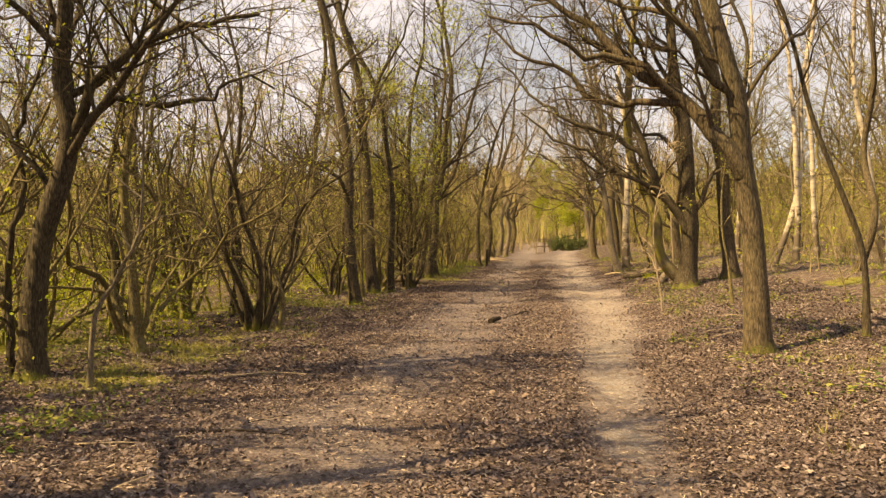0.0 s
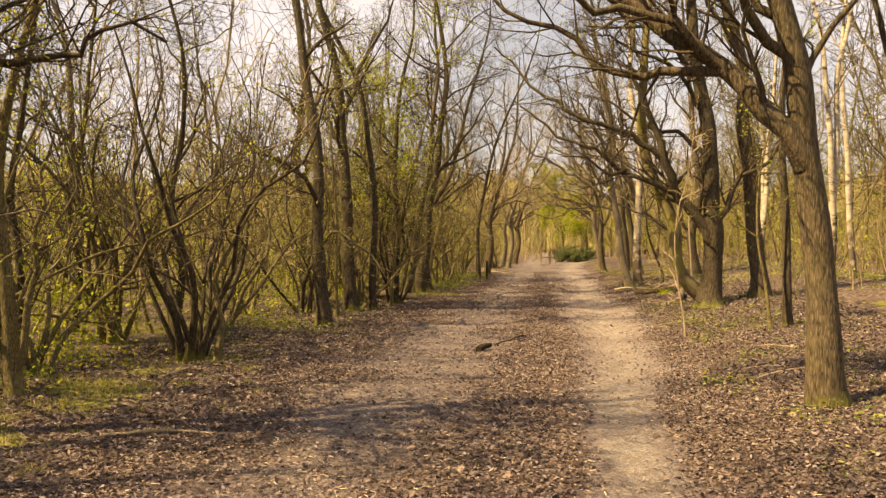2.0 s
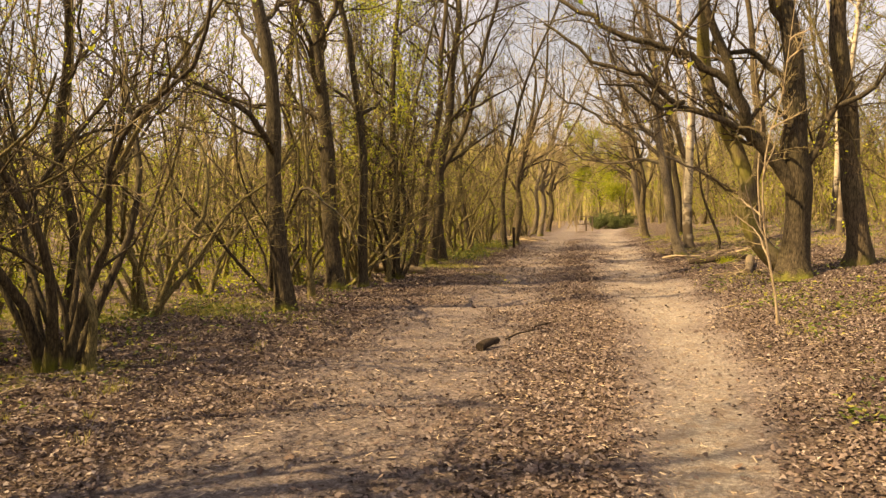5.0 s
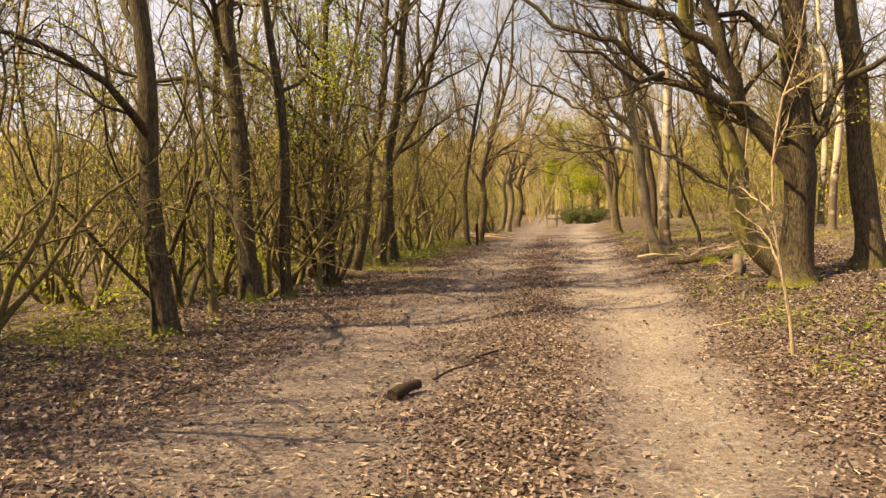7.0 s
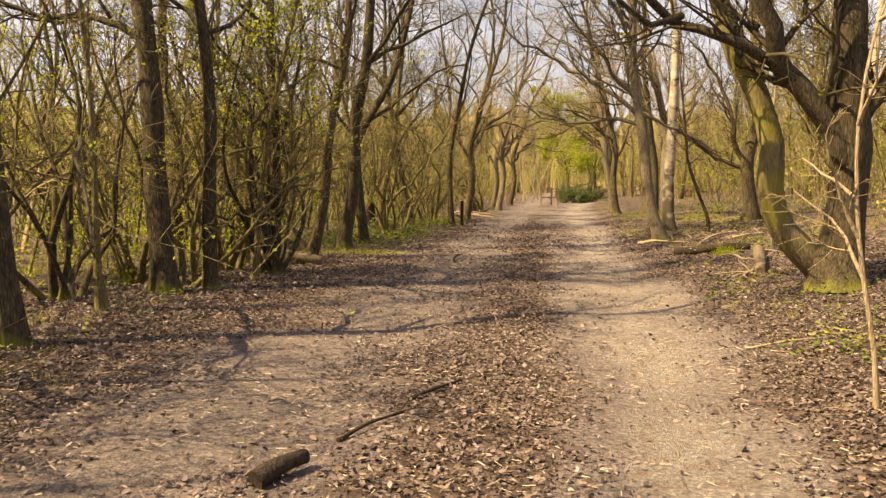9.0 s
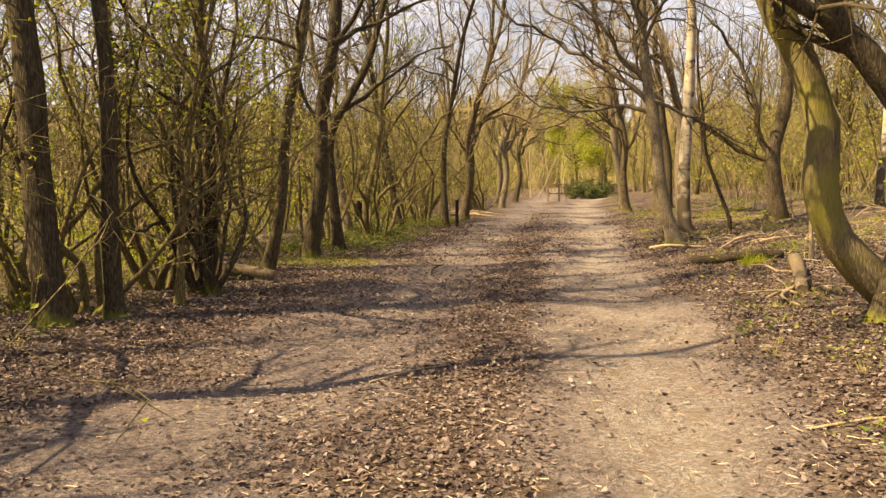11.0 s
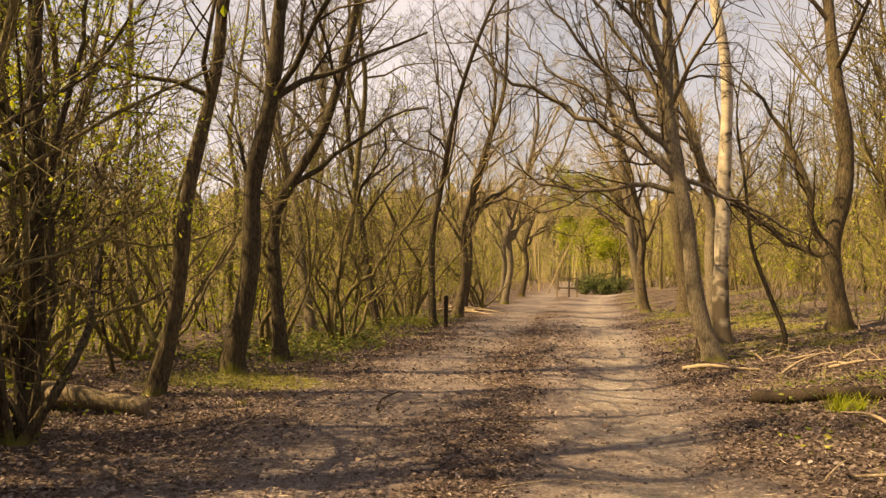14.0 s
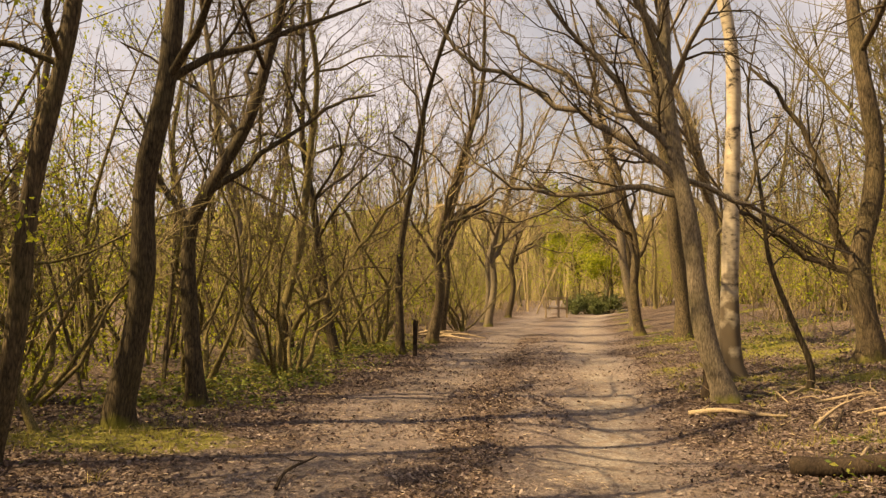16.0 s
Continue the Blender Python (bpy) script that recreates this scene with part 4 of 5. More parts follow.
def plant(n, x0, x1, y0, y1, kinds, gap, seed):
    rng = np.random.default_rng(seed)
    made = tries = 0
    pool = [o for k, o in PROTO if k in kinds]
    while made < n and tries < n * 12:
        tries += 1
        x, y = rng.uniform(x0, x1), rng.uniform(y0, y1)
        if any((x - a) ** 2 + (y - b) ** 2 < gap * gap for a, b in taken):
            continue
        taken.append((x, y))
        s = rng.uniform(0.8, 1.2)
        copy_thing(pool[rng.integers(len(pool))], Matrix.Translation((x, y, gz(x, y) - 0.05)) @ Matrix.Rotation(rng.uniform(0, 6.28), 4, "Z") @ Matrix.Diagonal((s, s, s * rng.uniform(0.9, 1.1), 1)))
        made += 1


plant(15, -13, -7.0, 5, 42, ("tree", "shrub", "shrub"), 1.1, 1)
plant(18, -12, -4.6, 38, 66, ("tree", "shrub"), 1.5, 2)
plant(10, -32, -13, 4, 70, ("tree", "tree", "shrub"), 2.6, 3)
plant(20, 5.6, 14, 12, 45, ("tree", "tree", "thicket"), 2.0, 4)
plant(18, 3.6, 14, 42, 66, ("tree", "shrub"), 1.5, 5)
plant(12, 14, 34, 16, 72, ("tree", "tree", "shrub"), 2.6, 6)
plant(10, -9, 9, 72, 90, ("tree", "shrub"), 1.8, 7)
plant(12, -18, -5, -12, 4, ("tree",), 2.4, 8)
plant(9, 2.6, 9, 59, 72, ("tree", "shrub", "thicket"), 1.3, 10)
plant(5, 4, 12, -8, 6, ("tree",), 2.2, 9)


def brushwood(name, n, region, seed, tall, mat_, leafy, label, twigs=7, low=0.5, thick=0.014, size=0.006):
    """Thin whips rooted all over a stretch of wood, with side twigs and a few leaves."""
    rng = np.random.default_rng(seed)
    x0, x1, y0, y1 = region
    x, y = rng.uniform(x0, x1, n), rng.uniform(y0, y1, n)
    keep = (lattice(x * 0.35, y * 0.35, seed) > -0.45) & ~((np.abs(x - 0.8) < 4.2) & (y < 62))
    x, y = x[keep], y[keep]
    n = len(x)
    p0 = np.stack([x, y, ground_z(x, y) - 0.03], 1)
    h = tall * rng.uniform(0.35, 1.0, n) ** 1.3
    d = rng.normal(0, 0.22, (n, 3))
    d[:, 2] = 1
    P = [p0]
    for i in range(3):
        d = d + rng.normal(0, 0.16, (n, 3)) * np.array([1, 1, 0.2])
        P.append(P[-1] + d * (h / 3)[:, None])
    P = np.stack(P, 1)
    R = np.linspace(1, 0.35, 4)[None] * thick * rng.uniform(0.5, 1.5, n)[:, None]
    runs_ = list(zip(P, R))
    ends = []
    for k in range(twigs):
        u = rng.uniform(low, 2.95, n)
        i = u.astype(int)
        q = P[np.arange(n), i] + (P[np.arange(n), i + 1] - P[np.arange(n), i]) * (u - i)[:, None]
        v = rng.normal(0, 0.8, (n, 3))
        v[:, 2] = np.abs(v[:, 2]) + 0.3
        e = q + v * (h * rng.uniform(0.08, 0.22, n))[:, None]
        m = (q + e) / 2 + rng.normal(0, 0.05, (n, 3))
        runs_ += list(zip(np.stack([q, m, e], 1), np.tile(np.array([1.2, 1.0, 0.6]) * size, (n, 1))))
        ends += [e, m]
    V, Q = tubes(runs_, 3)
    tagged(new(name, quick_mesh(name, V, Q, mat_)), label, "undergrowth", kind="stuff")
    ends = np.concatenate(ends)
    ends = ends[rng.random(len(ends)) < leafy]
    ends = ends + rng.normal(0, 0.06, ends.shape)
    return ends


LEAF_SPOTS = []
LEAF_SPOTS.append(brushwood("brushwood", 520, (-17, -7.0, 5, 40), 501, 5.2, HAZEL_BARK, 0.95, "tangle of thin hazel whips filling the wood", 8, 0.5, 0.026, 0.006))
clumped = LEAF_SPOTS[0][lattice(LEAF_SPOTS[0][:, 0] * 0.8, LEAF_SPOTS[0][:, 1] * 0.8, 27) + 0.5 * lattice(LEAF_SPOTS[0][:, 0] * 1.7, LEAF_SPOTS[0][:, 2] * 1.7, 28) > 0.1]
LEAF_SPOTS.append(np.repeat(clumped, 4, axis=0) + np.random.default_rng(515).normal(0, 0.1, (4 * len(clumped), 3)))
LEAF_SPOTS.append(brushwood("brushwood", 600, (-42, -14, 6, 75), 502, 6.5, PALE_LIT_TWIG, 0.95, "far tangle of thin brown stems"))
LEAF_SPOTS.append(brushwood("brushwood", 700, (-14, -4.3, 38, 72), 503, 4.2, PALE_LIT_TWIG, 0.95, "tangle of thin stems lining the far trail"))
LEAF_SPOTS.append(brushwood("brushwood", 1300, (10, 42, 18, 78), 504, 6.5, PALE_LIT_TWIG, 0.95, "far tangle of thin stems in the open wood, coloured pale as if sunlit"))
LEAF_SPOTS.append(brushwood("brushwood", 600, (3.8, 14, 36, 74), 505, 4.2, PALE_LIT_TWIG, 0.95, "tangle of thin stems lining the far trail"))
LEAF_SPOTS.append(brushwood("brushwood", 500, (-14, 14, 66, 90), 506, 6.0, PALE_LIT_TWIG, 0.95, "tangle of stems closing the far end"))
LEAF_SPOTS.append(brushwood("brushwood", 130, (5.2, 10, 12, 36), 507, 2.0, PALE_LIT_TWIG, 0.3, "sparse thin whips on the open bank"))
POLES = "slender bare woodland stems with fine twigs"
LEAF_SPOTS.append(brushwood("woodland_poles", 260, (-40, -9, 14, 80), 511, 11.5, PALE_LIT_TWIG, 0.25, POLES, 22, 0.7, 0.05, 0.010))
LEAF_SPOTS.append(brushwood("woodland_poles", 420, (7.5, 42, 24, 80), 512, 13.5, HAZEL_BARK, 0.2, POLES, 40, 0.7, 0.05, 0.015))
LEAF_SPOTS.append(brushwood("woodland_poles", 170, (-12, 14, 50, 92), 513, 11.5, PALE_LIT_TWIG, 0.25, POLES, 22, 0.7, 0.05, 0.012))
LEAF_SPOTS.append(brushwood("woodland_poles", 90, (-10, -5.5, 24, 60), 514, 9.5, TWIG_BARK, 0.3, POLES, 22, 0.7, 0.035, 0.008))
spots = np.concatenate([np.repeat(a, 3 if k in (2, 3, 5, 6) else 1 if k == 0 else 2, axis=0) for k, a in enumerate(LEAF_SPOTS)])
spots = spots + np.random.default_rng(509).normal(0, 0.07, spots.shape)
tagged(new("young_leaves", quick_mesh("young_leaves", *leaf_quads(np.random.default_rng(508), spots, 0.088), GREEN_LEAF, False)), "scattered fresh green leaves on the brushwood", "leaves", kind="stuff")


# ---- fallen wood ----
def fallen(name, x, y, pts, r, mat_, label, seed, twiglets=0, category="log"):
    rng = np.random.default_rng(seed)
    P = smooth_run(pts, 0.12)
    P[:, :2] += np.array([x, y])
    P[:, 2] += ground_z(P[:, 0], P[:, 1]) + r * 0.7
    rr = np.linspace(r, r * 0.7 if r > 0.04 else r * 0.4, len(P)) * (1 + 0.08 * np.sin(np.arange(len(P)) * 1.7 + seed))
    runs_ = [(P, rr)]
    V, Q = tubes(runs_, 10 if r > 0.04 else 6)
    n = 10 if r > 0.04 else 6
    verts = list(map(tuple, V)) + [tuple(P[0]), tuple(P[-1])]
    a, b = len(V), len(V) + 1
    faces = [tuple(q) for q in Q.tolist()]
    for i in range(n):
        faces.append((a, (i + 1) % n, i))
        faces.append((b, len(V) - n + i, len(V) - n + (i + 1) % n))
    me = bpy.data.meshes.new(name)
    me.from_pydata([(v[0] - x, v[1] - y, v[2]) for v in verts], [], faces)
    me.materials.append(mat_)
    for p in me.polygons:
        p.use_smooth = len(p.vertices) == 4
    ob = new(name, me)
    ob.location = (x, y, 0)
    for _ in range(twiglets):
        i = rng.integers(2, len(P) - 1)
        out = {}
        grow(rng, P[i], unit(np.array([rng.normal(), rng.normal(), 0.35])), rng.uniform(0.2, 0.5), r * 0.4, 2, 3, out, up=-0.03, kids=(2, 2, 2, 2))
        V, Q = tubes([t for lv in out for t in out[lv]], 4)
        part("twig", quick_mesh("twig", V - np.array([x, y, 0]), Q, mat_), ob)
    return tagged(ob, label, category)


fallen("log", -4.35, 24.15, [(-0.75, 0.1, 0.06), (-0.35, -0.08, 0.10), (0.05, -0.02, 0.04), (0.48, 0.05, -0.02)], 0.125, LOG_BARK, "short brown log lying among leaf litter", 1)
fallen("log", 2.88, 25.45, [(-0.6, 0.28, 0), (-0.1, 0.08, 0.02), (0.2, -0.08, 0.03), (0.58, -0.24, 0.0)], 0.085, ROTTEN_WOOD, "dark rotten log lying on leaf litter", 2)
fallen("log", 3.2, 23.5, [(0.22, 1.0, 0.02), (0.1, 0.4, 0.05), (-0.02, -0.2, 0.03), (-0.2, -1.0, 0.0)], 0.095, LOG_BARK, "pale broken log with weathered wood", 3)
fallen("fallen_branch", 2.38, 28.5, [(-0.48, 0.3, 0.01), (-0.15, 0.14, 0.04), (0.1, -0.02, 0.03), (0.48, -0.28, 0.01)], 0.04, DEAD_WOOD, "pale barkless branch lying beside the leaning oak", 4, 1, "branch")
fallen("fallen_branch", 3.7, 29.0, [(-0.35, 0.05, 0), (0.1, 0.0, 0.04), (0.45, 0.12, 0.0)], 0.022, DEAD_WOOD, "pale dead branch on the bank", 5, 2, "branch")
fallen("fallen_branch", -1.05, 14.85, [(-0.1, -0.16, 0), (-0.02, -0.02, 0.03), (0.06, 0.12, 0.03)], 0.055, ROTTEN_WOOD, "dark broken lump of wood lying on the track", 6, 0, "branch")
fallen("fallen_branch", -0.82, 15.6, [(-0.12, -0.22, 0.0), (0.0, 0.04, 0.03), (0.16, 0.3, 0.02)], 0.015, ROTTEN_WOOD, "dark forked stick beside the broken lump", 16, 1, "branch")
fallen("fallen_branch", -0.55, 16.5, [(-0.15, -0.25, 0.0), (0.0, 0.02, 0.02), (0.14, 0.3, 0.01)], 0.018, ROTTEN_WOOD, "thin dark stick lying on the track", 17, 0, "branch")
fallen("fallen_branch", 4.0, 27.7, [(-0.4, 0.06, 0.02), (-0.1, -0.05, 0.05), (0.35, 0.05, 0.02)], 0.026, DEAD_WOOD, "pale dead branch among debris on the bank", 18, 2, "branch")
fallen("fallen_branch", 3.3, 28.1, [(-0.3, -0.35, 0.0), (0.0, 0.0, 0.09), (0.35, 0.4, 0.1)], 0.02, DEAD_WOOD, "pale dead branch among debris on the bank", 19, 3, "branch")
fallen("fallen_branch", 2.75, 22.3, [(0.25, 0.5, 0.05), (0.0, 0.05, 0.03), (0.05, -0.5, 0.01)], 0.028, DEAD_WOOD, "curved pale branch beside the broken log", 28, 0, "branch")
fallen("fallen_branch", 2.15, 18.0, [(-0.3, 0.02, 0.0), (0.0, 0.0, 0.03), (0.3, -0.02, 0.03)], 0.012, DEAD_WOOD, "pale straight stick by the thin sapling", 29, 0, "branch")
fallen("fallen_branch", -2.6, 6.2, [(-0.4, -0.05, 0), (0.0, 0.04, 0.01), (0.5, 0.0, 0.0)], 0.014, ROTTEN_WOOD, "thin dark stick lying on the track", 7, 1, "branch")
fallen("fallen_branch", -3.3, 9.0, [(-0.6, -0.1, 0), (0.0, 0.04, 0.02), (0.5, 0.1, 0.0)], 0.02, DEAD_WOOD, "pale stick lying in leaf litter", 8, 1, "branch")
fallen("fallen_branch", -1.68, 25.35, [(0.02, -0.35, 0), (-0.02, -0.05, 0.06), (0.08, 0.4, 0.09)], 0.018, ROTTEN_WOOD, "forked dark stick lying on the track", 9, 2, "branch")
for k, (a, b, c) in enumerate(((-3.7, 41.5, 0.3), (-3.3, 41.9, -0.2), (-2.9, 41.4, 0.1), (-3.5, 42.2, -0.4), (-3.2, 41.2, 0.6))):
    fallen("fallen_branch", a, b, [(-0.7, c, 0.05), (0.0, 0.0, 0.2 - 0.03 * k), (0.8, -c, 0.05)], 0.04, DEAD_WOOD, "pale cut branch in a heap by the trail", 20 + k, 2, "branch")
rd = np.random.default_rng(78)
for k in range(36):
    a, b, t, l = rd.uniform(2.2, 4.3), rd.uniform(21.5, 30.5), rd.uniform(0, 3.14), rd.uniform(0.15, 0.55)
    fallen("dead_branch", a, b, [(-l * math.cos(t), -l * math.sin(t), 0), (0.03, 0.04, 0.05), (l * math.cos(t), l * math.sin(t), 0.02)], rd.uniform(0.007, 0.022), DEAD_WOOD if rd.random() < 0.7 else ROTTEN_WOOD, "broken dead branch among the debris on the bank", 400 + k, 1, "branch")
rs = np.random.default_rng(77)
for k in range(46):
    side_ = rs.random()
    a = rs.uniform(2.0, 4.6) if side_ < 0.45 else rs.uniform(-5.5, -2.4) if side_ < 0.85 else rs.uniform(-2.4, 0.3)
    b = rs.uniform(4.5, 30)
    t = rs.uniform(0, 3.14)
    l = rs.uniform(0.12, 0.4)
    fallen("stick", a, b, [(-l * math.cos(t), -l * math.sin(t), 0), (0.02, 0.03, 0.015), (l * math.cos(t), l * math.sin(t), 0.0)], rs.uniform(0.006, 0.014), DEAD_WOOD if rs.random() < 0.6 else ROTTEN_WOOD, "small dry stick on the woodland floor", 300 + k, 0, "stick")


def stump(name, x, y, r, h, mat_, label, seed):
    rng = np.random.default_rng(seed)
    zs = np.linspace(-0.08, h, 7)
    P = np.stack([0.03 * np.sin(zs * 5), 0.03 * np.cos(zs * 4), zs], 1)
    V, Q = tubes([(P, r * (1 + 0.5 * np.exp(-(zs + 0.08) / 0.1)))], 14)
    V[-14:, 2] += rng.normal(0, 0.05, 14)
    me = bpy.data.meshes.new(name)
    top = len(V)
    me.from_pydata([tuple(v) for v in V] + [(0, 0, h - 0.06)], [], [tuple(q) for q in Q.tolist()] + [(top - 14 + i, top - 14 + (i + 1) % 14, top) for i in range(14)])
    me.materials.append(mat_)
    ob = new(name, me)
    ob.location = (x, y, gz(x, y))
    return tagged(ob, label, "stump")


stump("tree_stump", 2.31, 30.15, 0.085, 0.75, ROTTEN_WOOD, "dark broken stump beside the leaning oak", 1)
stump("tree_stump", -6.2, 36.6, 0.14, 0.7, ROTTEN_WOOD, "dark rotten stump in the wood's edge", 2)


# ---- the barrier at the end of the trail ----
def wood_box(name, parent, x0, x1, y0, y1, z0, z1):
    bm = bmesh.new()
    bmesh.ops.create_cube(bm, size=1)
    for v in bm.verts:
        v.co = ((x0 + x1) / 2 + v.co.x * (x1 - x0), (y0 + y1) / 2 + v.co.y * (y1 - y0), (z0 + z1) / 2 + v.co.z * (z1 - z0))
    bmesh.ops.bevel(bm, geom=bm.edges[:], offset=0.012, segments=2, affect="EDGES")
    me = bpy.data.meshes.new(name)
    bm.to_mesh(me)
    bm.free()
    me.materials.append(DEAD_WOOD)
    return part(name, me, parent)


gate = new("wooden_barrier")
gate.location = (-0.73, 58.0, gz(-0.73, 58.0) + 0.0)
for px in (-0.5, 0.12, 0.52):
    wood_box("post", gate, px - 0.05, px + 0.05, -0.05, 0.05, -0.1, 0.93)
wood_box("rail", gate, -0.6, 0.6, -0.09, 0.09, 0.932, 1.0)
wood_box("rail", gate, -0.58, 0.58, 0.052, 0.08, 0.42, 0.5)
tagged(gate, "low weathered wooden barrier at the trail's end", "barrier")
old_post = new("post")
old_post.location = (-3.05, 36.3, gz(-3.05, 36.3))
wood_box("shaft", old_post, -0.045, 0.045, -0.045, 0.045, -0.1, 0.8).data.materials[0] = ROTTEN_WOOD
tagged(old_post, "short dark wooden post at the track's edge", "post")


# ---- litter, low growth ----
def scatter(n, x0, x1, y0, y1, seed, want):
    rng = np.random.default_rng(seed)
    x, y = rng.uniform(x0, x1, n), y0 + (y1 - y0) * rng.random(n) ** 1.3
    keep = rng.random(n) < want(x, y)
    return rng, x[keep], y[keep]


rng1, lx, ly = scatter(600000, -6.5, 5.5, 2.2, 44, 21, lambda x, y: np.clip(cover(x, y)[1] * 1.3 + 0.35 * lattice(x * 3, y * 3, 23), 0.08, 1) * np.clip((45 - y) / 14, 0, 1) * (1 - 0.75 * cover(x, y)[0]) * (1 - 0.85 * cover(x, y)[2]))
pos = np.stack([lx, ly, ground_z(lx, ly) + 0.006 + 0.014 * rng1.random(len(lx))], 1)
near = (np.abs(lx - 0.3) < 3.6) & (ly < 27)
tagged(new("leaf_litter", quick_mesh("leaf_litter", *curled_leaves(rng1, pos[near], 0.034), DRY_LEAF)), "dry brown fallen oak leaves strewn over the track", "leaves", kind="stuff")
tagged(new("leaf_litter", quick_mesh("leaf_litter", *leaf_quads(rng1, pos[~near], 0.043, True), DRY_LEAF, False)), "dry brown fallen oak leaves covering the woodland floor", "leaves", kind="stuff")


rng5, sx_, sy_ = scatter(120000, -6.5, 5.5, 2.2, 34, 24, lambda x, y: (0.8 - 0.2 * cover(x, y)[0]) * np.clip(0.7 + lattice(x * 1.7, y * 1.7, 25), 0.1, 1))
sp_ = np.stack([sx_, sy_, ground_z(sx_, sy_) + 0.012 + 0.01 * rng5.random(len(sx_))], 1)
sa = rng5.uniform(0, 6.28, len(sx_))
sl = rng5.uniform(0.008, 0.034, len(sx_))[:, None]
sd_ = np.stack([np.cos(sa), np.sin(sa), rng5.normal(0, 0.12, len(sx_))], 1)
sw = np.stack([-np.sin(sa), np.cos(sa), np.full(len(sx_), 0.5)], 1) * rng5.uniform(0.0012, 0.003, len(sx_))[:, None]
SV = np.stack([sp_ - sd_ * sl - sw, sp_ - sd_ * sl + sw, sp_ + sd_ * sl + sw, sp_ + sd_ * sl - sw], 1).reshape(-1, 3)
STRAW = leaf_material("broken_straw", [(0.0, (0.08, 0.055, 0.04)), (0.5, (0.26, 0.19, 0.14)), (1.0, (0.52, 0.42, 0.31))], 0.7, 0.0)
tagged(new("twig_debris", quick_mesh("twig_debris", SV, np.arange(len(SV)).reshape(-1, 4), STRAW, False)), "fine broken twigs and straw strewn over the track", "debris", kind="stuff")


def grass_tufts(name, places, seed, label, mat_=None):
    rng = np.random.default_rng(seed)
    V, T = [], []
    for gx, gy, n, h in places:
        a = rng.uniform(0, 6.28, n)
        rr = np.abs(rng.normal(0, 0.10, n))
        x, y = gx + rr * np.cos(a), gy + rr * np.sin(a)
        z = ground_z(x, y) - 0.01
        hh = h * rng.uniform(0.5, 1.2, n)
        lx_, ly_ = rng.normal(0, 0.5, n) * hh, rng.normal(0, 0.5, n) * hh
        w = 0.005
        b0 = np.stack([x - w * np.sin(a), y + w * np.cos(a), z], 1)
        b1 = np.stack([x + w * np.sin(a), y - w * np.cos(a), z], 1)
        tp = np.stack([x + lx_, y + ly_, z + hh], 1)
        V.append(np.stack([b0, b1, tp], 1).reshape(-1, 3))
    V = np.concatenate(V)
    tagged(new(name, quick_mesh(name, V, np.arange(len(V)).reshape(-1, 3), mat_ or GRASS_BLADE, False)), label, "grass", kind="stuff")


rng2, tx, ty = scatter(11000, -9, 8, 3, 40, 31, lambda x, y: np.clip(cover(x, y)[2] * 1.2 + 0.04, 0, 1) * (np.abs(x + 0.6) > 2.6))
grass_tufts("grass", [(a, b, 22, 0.09) for a, b in zip(tx, ty)], 32, "short yellow-green grass and moss tufts")
grass_tufts("grass", [(2.95, 25.05, 160, 0.2), (3.1, 24.95, 80, 0.16)], 33, "bright green grass tuft beside the rotten log", GREEN_LEAF)
rng3, bx, by = scatter(6500, -10, 9, 4, 42, 41, lambda x, y: np.clip(np.clip(lattice(x * 0.5, y * 0.5, 15), 0, 1) * 1.2 + 0.05 + 0.7 * np.exp(-((x + 4.6) / 0.9) ** 2 - ((y - 33) / 4.5) ** 2), 0, 1) * (np.abs(x + 0.8) > 3.1))
bp = np.repeat(np.stack([bx, by], 1), 26, axis=0) + rng3.normal(0, 0.16, (26 * len(bx), 2))
bz = ground_z(bp[:, 0], bp[:, 1]) + np.abs(rng3.normal(0.06, 0.07, len(bp)))
tagged(new("brambles", quick_mesh("brambles", *leaf_quads(rng3, np.column_stack([bp, bz]), 0.05, True), BRAMBLE_LEAF, False)), "low bramble and ivy leaves on the woodland floor", "undergrowth", kind="stuff")

rng6, ix, iy = scatter(420, -5.7, -3.3, 28.5, 38.5, 51, lambda x, y: np.clip(0.5 + lattice(x * 0.9, y * 0.9, 52), 0, 1))
ip = np.repeat(np.stack([ix, iy], 1), 46, axis=0) + rng6.normal(0, 0.17, (46 * len(ix), 2))
iz = ground_z(ip[:, 0], ip[:, 1]) + np.abs(rng6.normal(0.08, 0.1, len(ip)))
tagged(new("brambles", quick_mesh("brambles", *leaf_quads(rng6, np.column_stack([ip, iz]), 0.06, True), BRAMBLE_LEAF, False)), "low green ivy and brambles below the edge trees", "undergrowth", kind="stuff")

rng8, hx, hy = scatter(1500, -13, -5.6, 7, 44, 55, lambda x, y: np.clip(0.35 + 0.9 * lattice(x * 0.6, y * 0.6, 56), 0, 1))
hp = np.repeat(np.stack([hx, hy], 1), 55, axis=0) + rng8.normal(0, 0.24, (55 * len(hx), 2))
hz = ground_z(hp[:, 0], hp[:, 1]) + np.repeat(rng8.uniform(0.1, 1.3, len(hx)), 55) * rng8.uniform(0.1, 1.2, len(hp))
tagged(new("brambles", quick_mesh("brambles", *leaf_quads(rng8, np.column_stack([hp, hz]), 0.062), GREEN_LEAF, False)), "low bright yellow-green growth under the hazels", "undergrowth", kind="stuff")

rng7, jx, jy = scatter(150, 1.9, 4.4, 6.5, 22, 61, lambda x, y: np.clip(0.35 + lattice(x * 0.8, y * 0.8, 62), 0, 1) * (x > trail(y) + 0.95))
jp = np.repeat(np.stack([jx, jy], 1), 40, axis=0) + rng7.normal(0, 0.12, (40 * len(jx), 2))
jz = ground_z(jp[:, 0], jp[:, 1]) + np.abs(rng7.normal(0.05, 0.06, len(jp)))
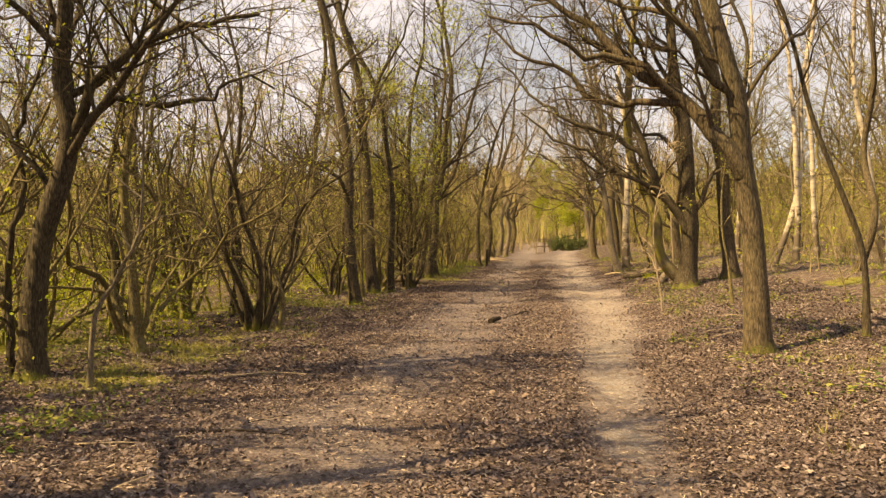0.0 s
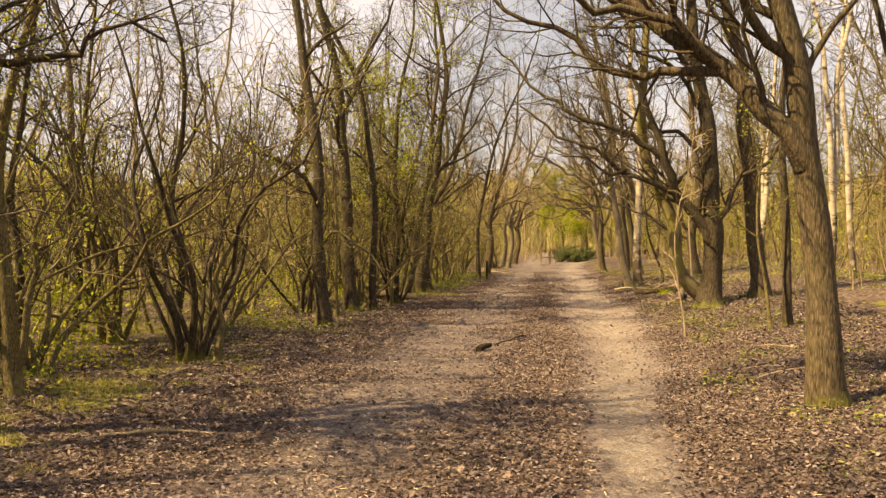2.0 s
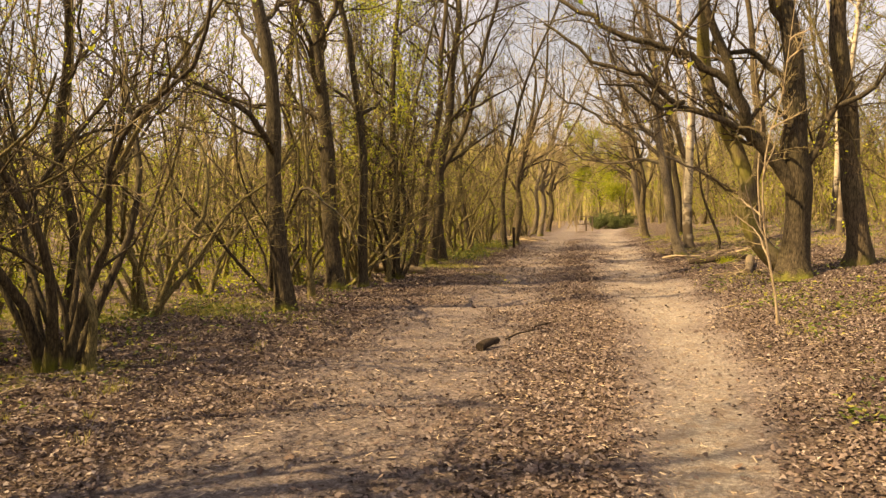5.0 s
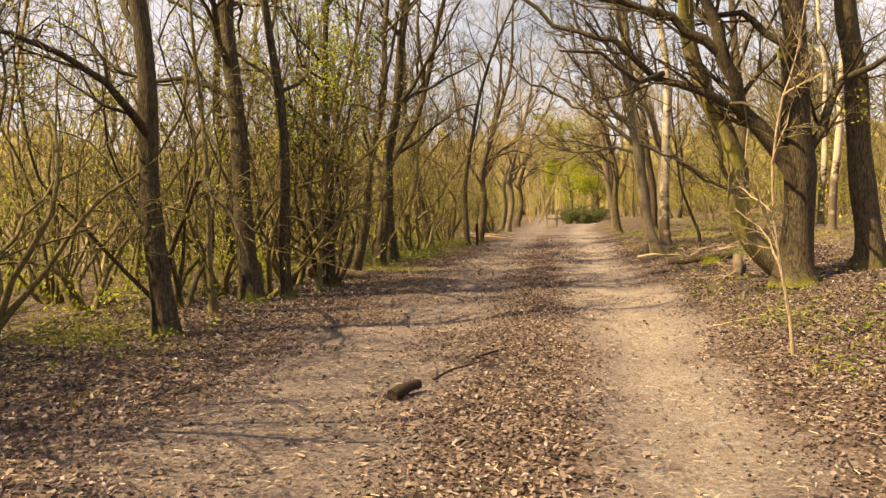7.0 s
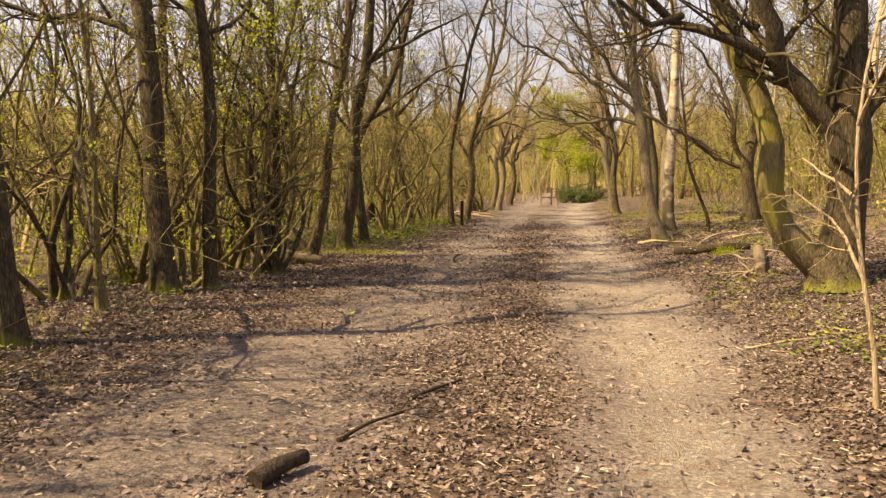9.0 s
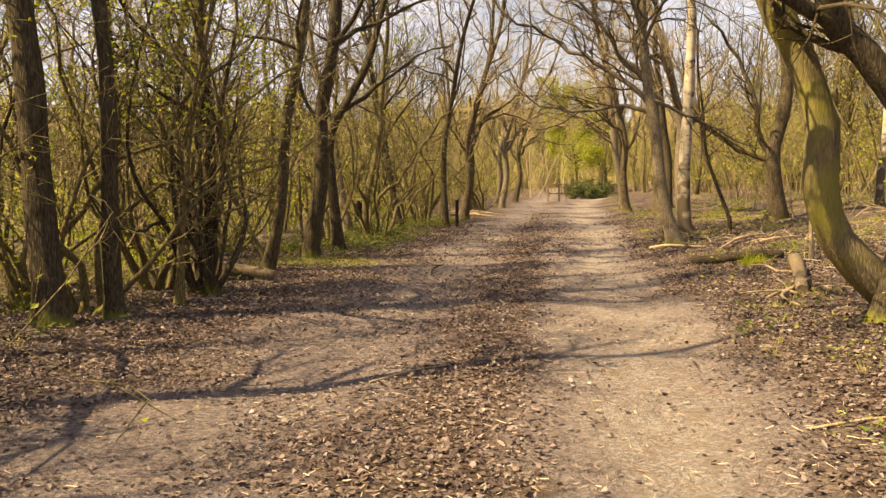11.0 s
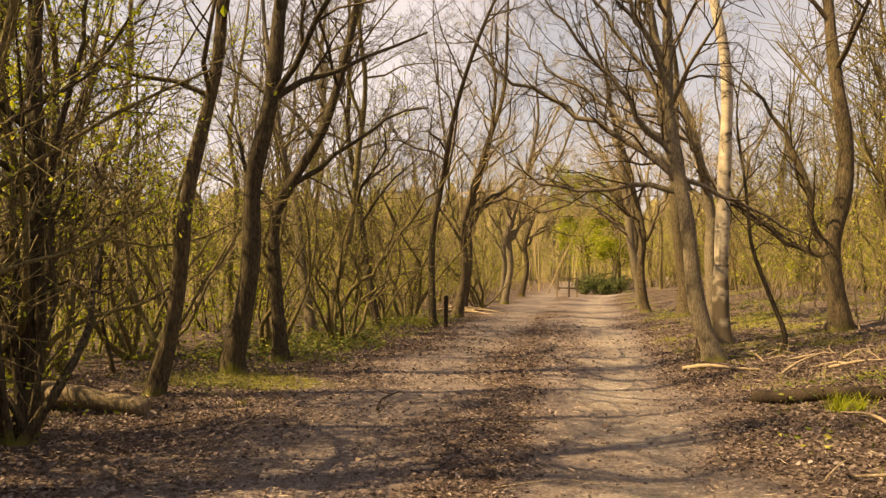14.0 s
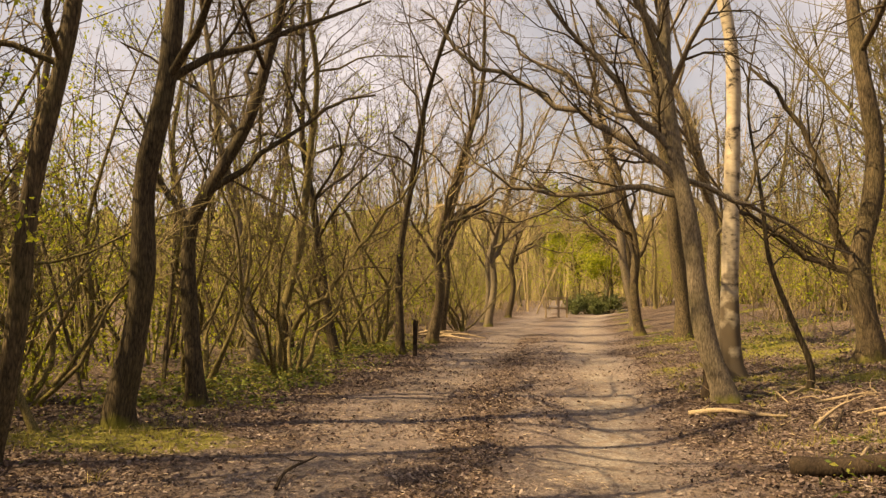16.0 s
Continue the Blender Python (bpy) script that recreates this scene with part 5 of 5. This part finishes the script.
tagged(new("brambles", quick_mesh("brambles", *leaf_quads(rng7, np.column_stack([jp, jz]), 0.045, True), BRAMBLE_LEAF, False)), "small green bramble clumps on the littered bank", "undergrowth", kind="stuff")


# ---- the nearest fallen leaves, one by one ----
def fallen_leaf_mesh(seed):
    """A curled, lobed dry oak leaf about 6 cm long."""
    rng = np.random.default_rng(seed)
    length, half = 0.062 * rng.uniform(0.8, 1.2), 0.017 * rng.uniform(0.8, 1.3)
    rows_ = []
    curl, twist = rng.uniform(-9, 9), rng.uniform(-0.25, 0.25)
    for i in range(7):
        u = i / 6
        w = half * math.sin(math.pi * min(1, 0.12 + 0.86 * u)) * (1.25 if i % 2 else 0.75) + 0.001
        x_ = (u - 0.5) * length
        up_ = 0.012 + curl * 0.25 * x_ * x_
        rows_.append([(x_, -w, up_ + 0.35 * w + twist * w), (x_, 0, up_), (x_, w, up_ + 0.35 * w - twist * w)])
    V = np.array(rows_).reshape(-1, 3)
    Q = [(3 * i + j, 3 * i + j + 1, 3 * i + j + 4, 3 * i + j + 3) for i in range(6) for j in range(2)]
    return quick_mesh("leaf", V, Q, LITTER_LEAF)


LITTER_LEAF, lnt, lbs = material("litter_leaf", 0.7)
lnoise = node(lnt, "TexNoise", {"Vector": node(lnt, "TexCoord").outputs["Object"], "Scale": 60.0, "Detail": 3.0}).outputs[0]
lcol = ramp(lnt, node(lnt, "ObjectInfo").outputs["Random"], [(0.0, (0.07, 0.042, 0.032)), (0.5, (0.19, 0.125, 0.095)), (1.0, (0.36, 0.28, 0.225))])
lnt.links.new(mix(lnt, ramp(lnt, lnoise, [(0.4, (0, 0, 0)), (0.7, (0.5, 0.5, 0.5))]), lcol, (0.09, 0.055, 0.04)), lbs.inputs["Base Color"])
leaf_meshes = [fallen_leaf_mesh(700 + k) for k in range(7)]
rl = np.random.default_rng(710)
floor_ob = bpy.data.objects["ground"]
made_leaves = 0
while made_leaves < 290:
    x, y = rl.uniform(-2.2, 2.6), rl.uniform(4.0, 25.0)
    if rl.random() > 0.15 + float(cover(np.array(x), np.array(y))[1]):
        continue
    ob = new("leaf", leaf_meshes[made_leaves % 7])
    ob.parent = floor_ob
    ob.location = (x, y, gz(x, y) + 0.004)
    ob.rotation_euler = (rl.normal(0, 0.25), rl.normal(0, 0.25), rl.uniform(0, 6.28))
    made_leaves += 1
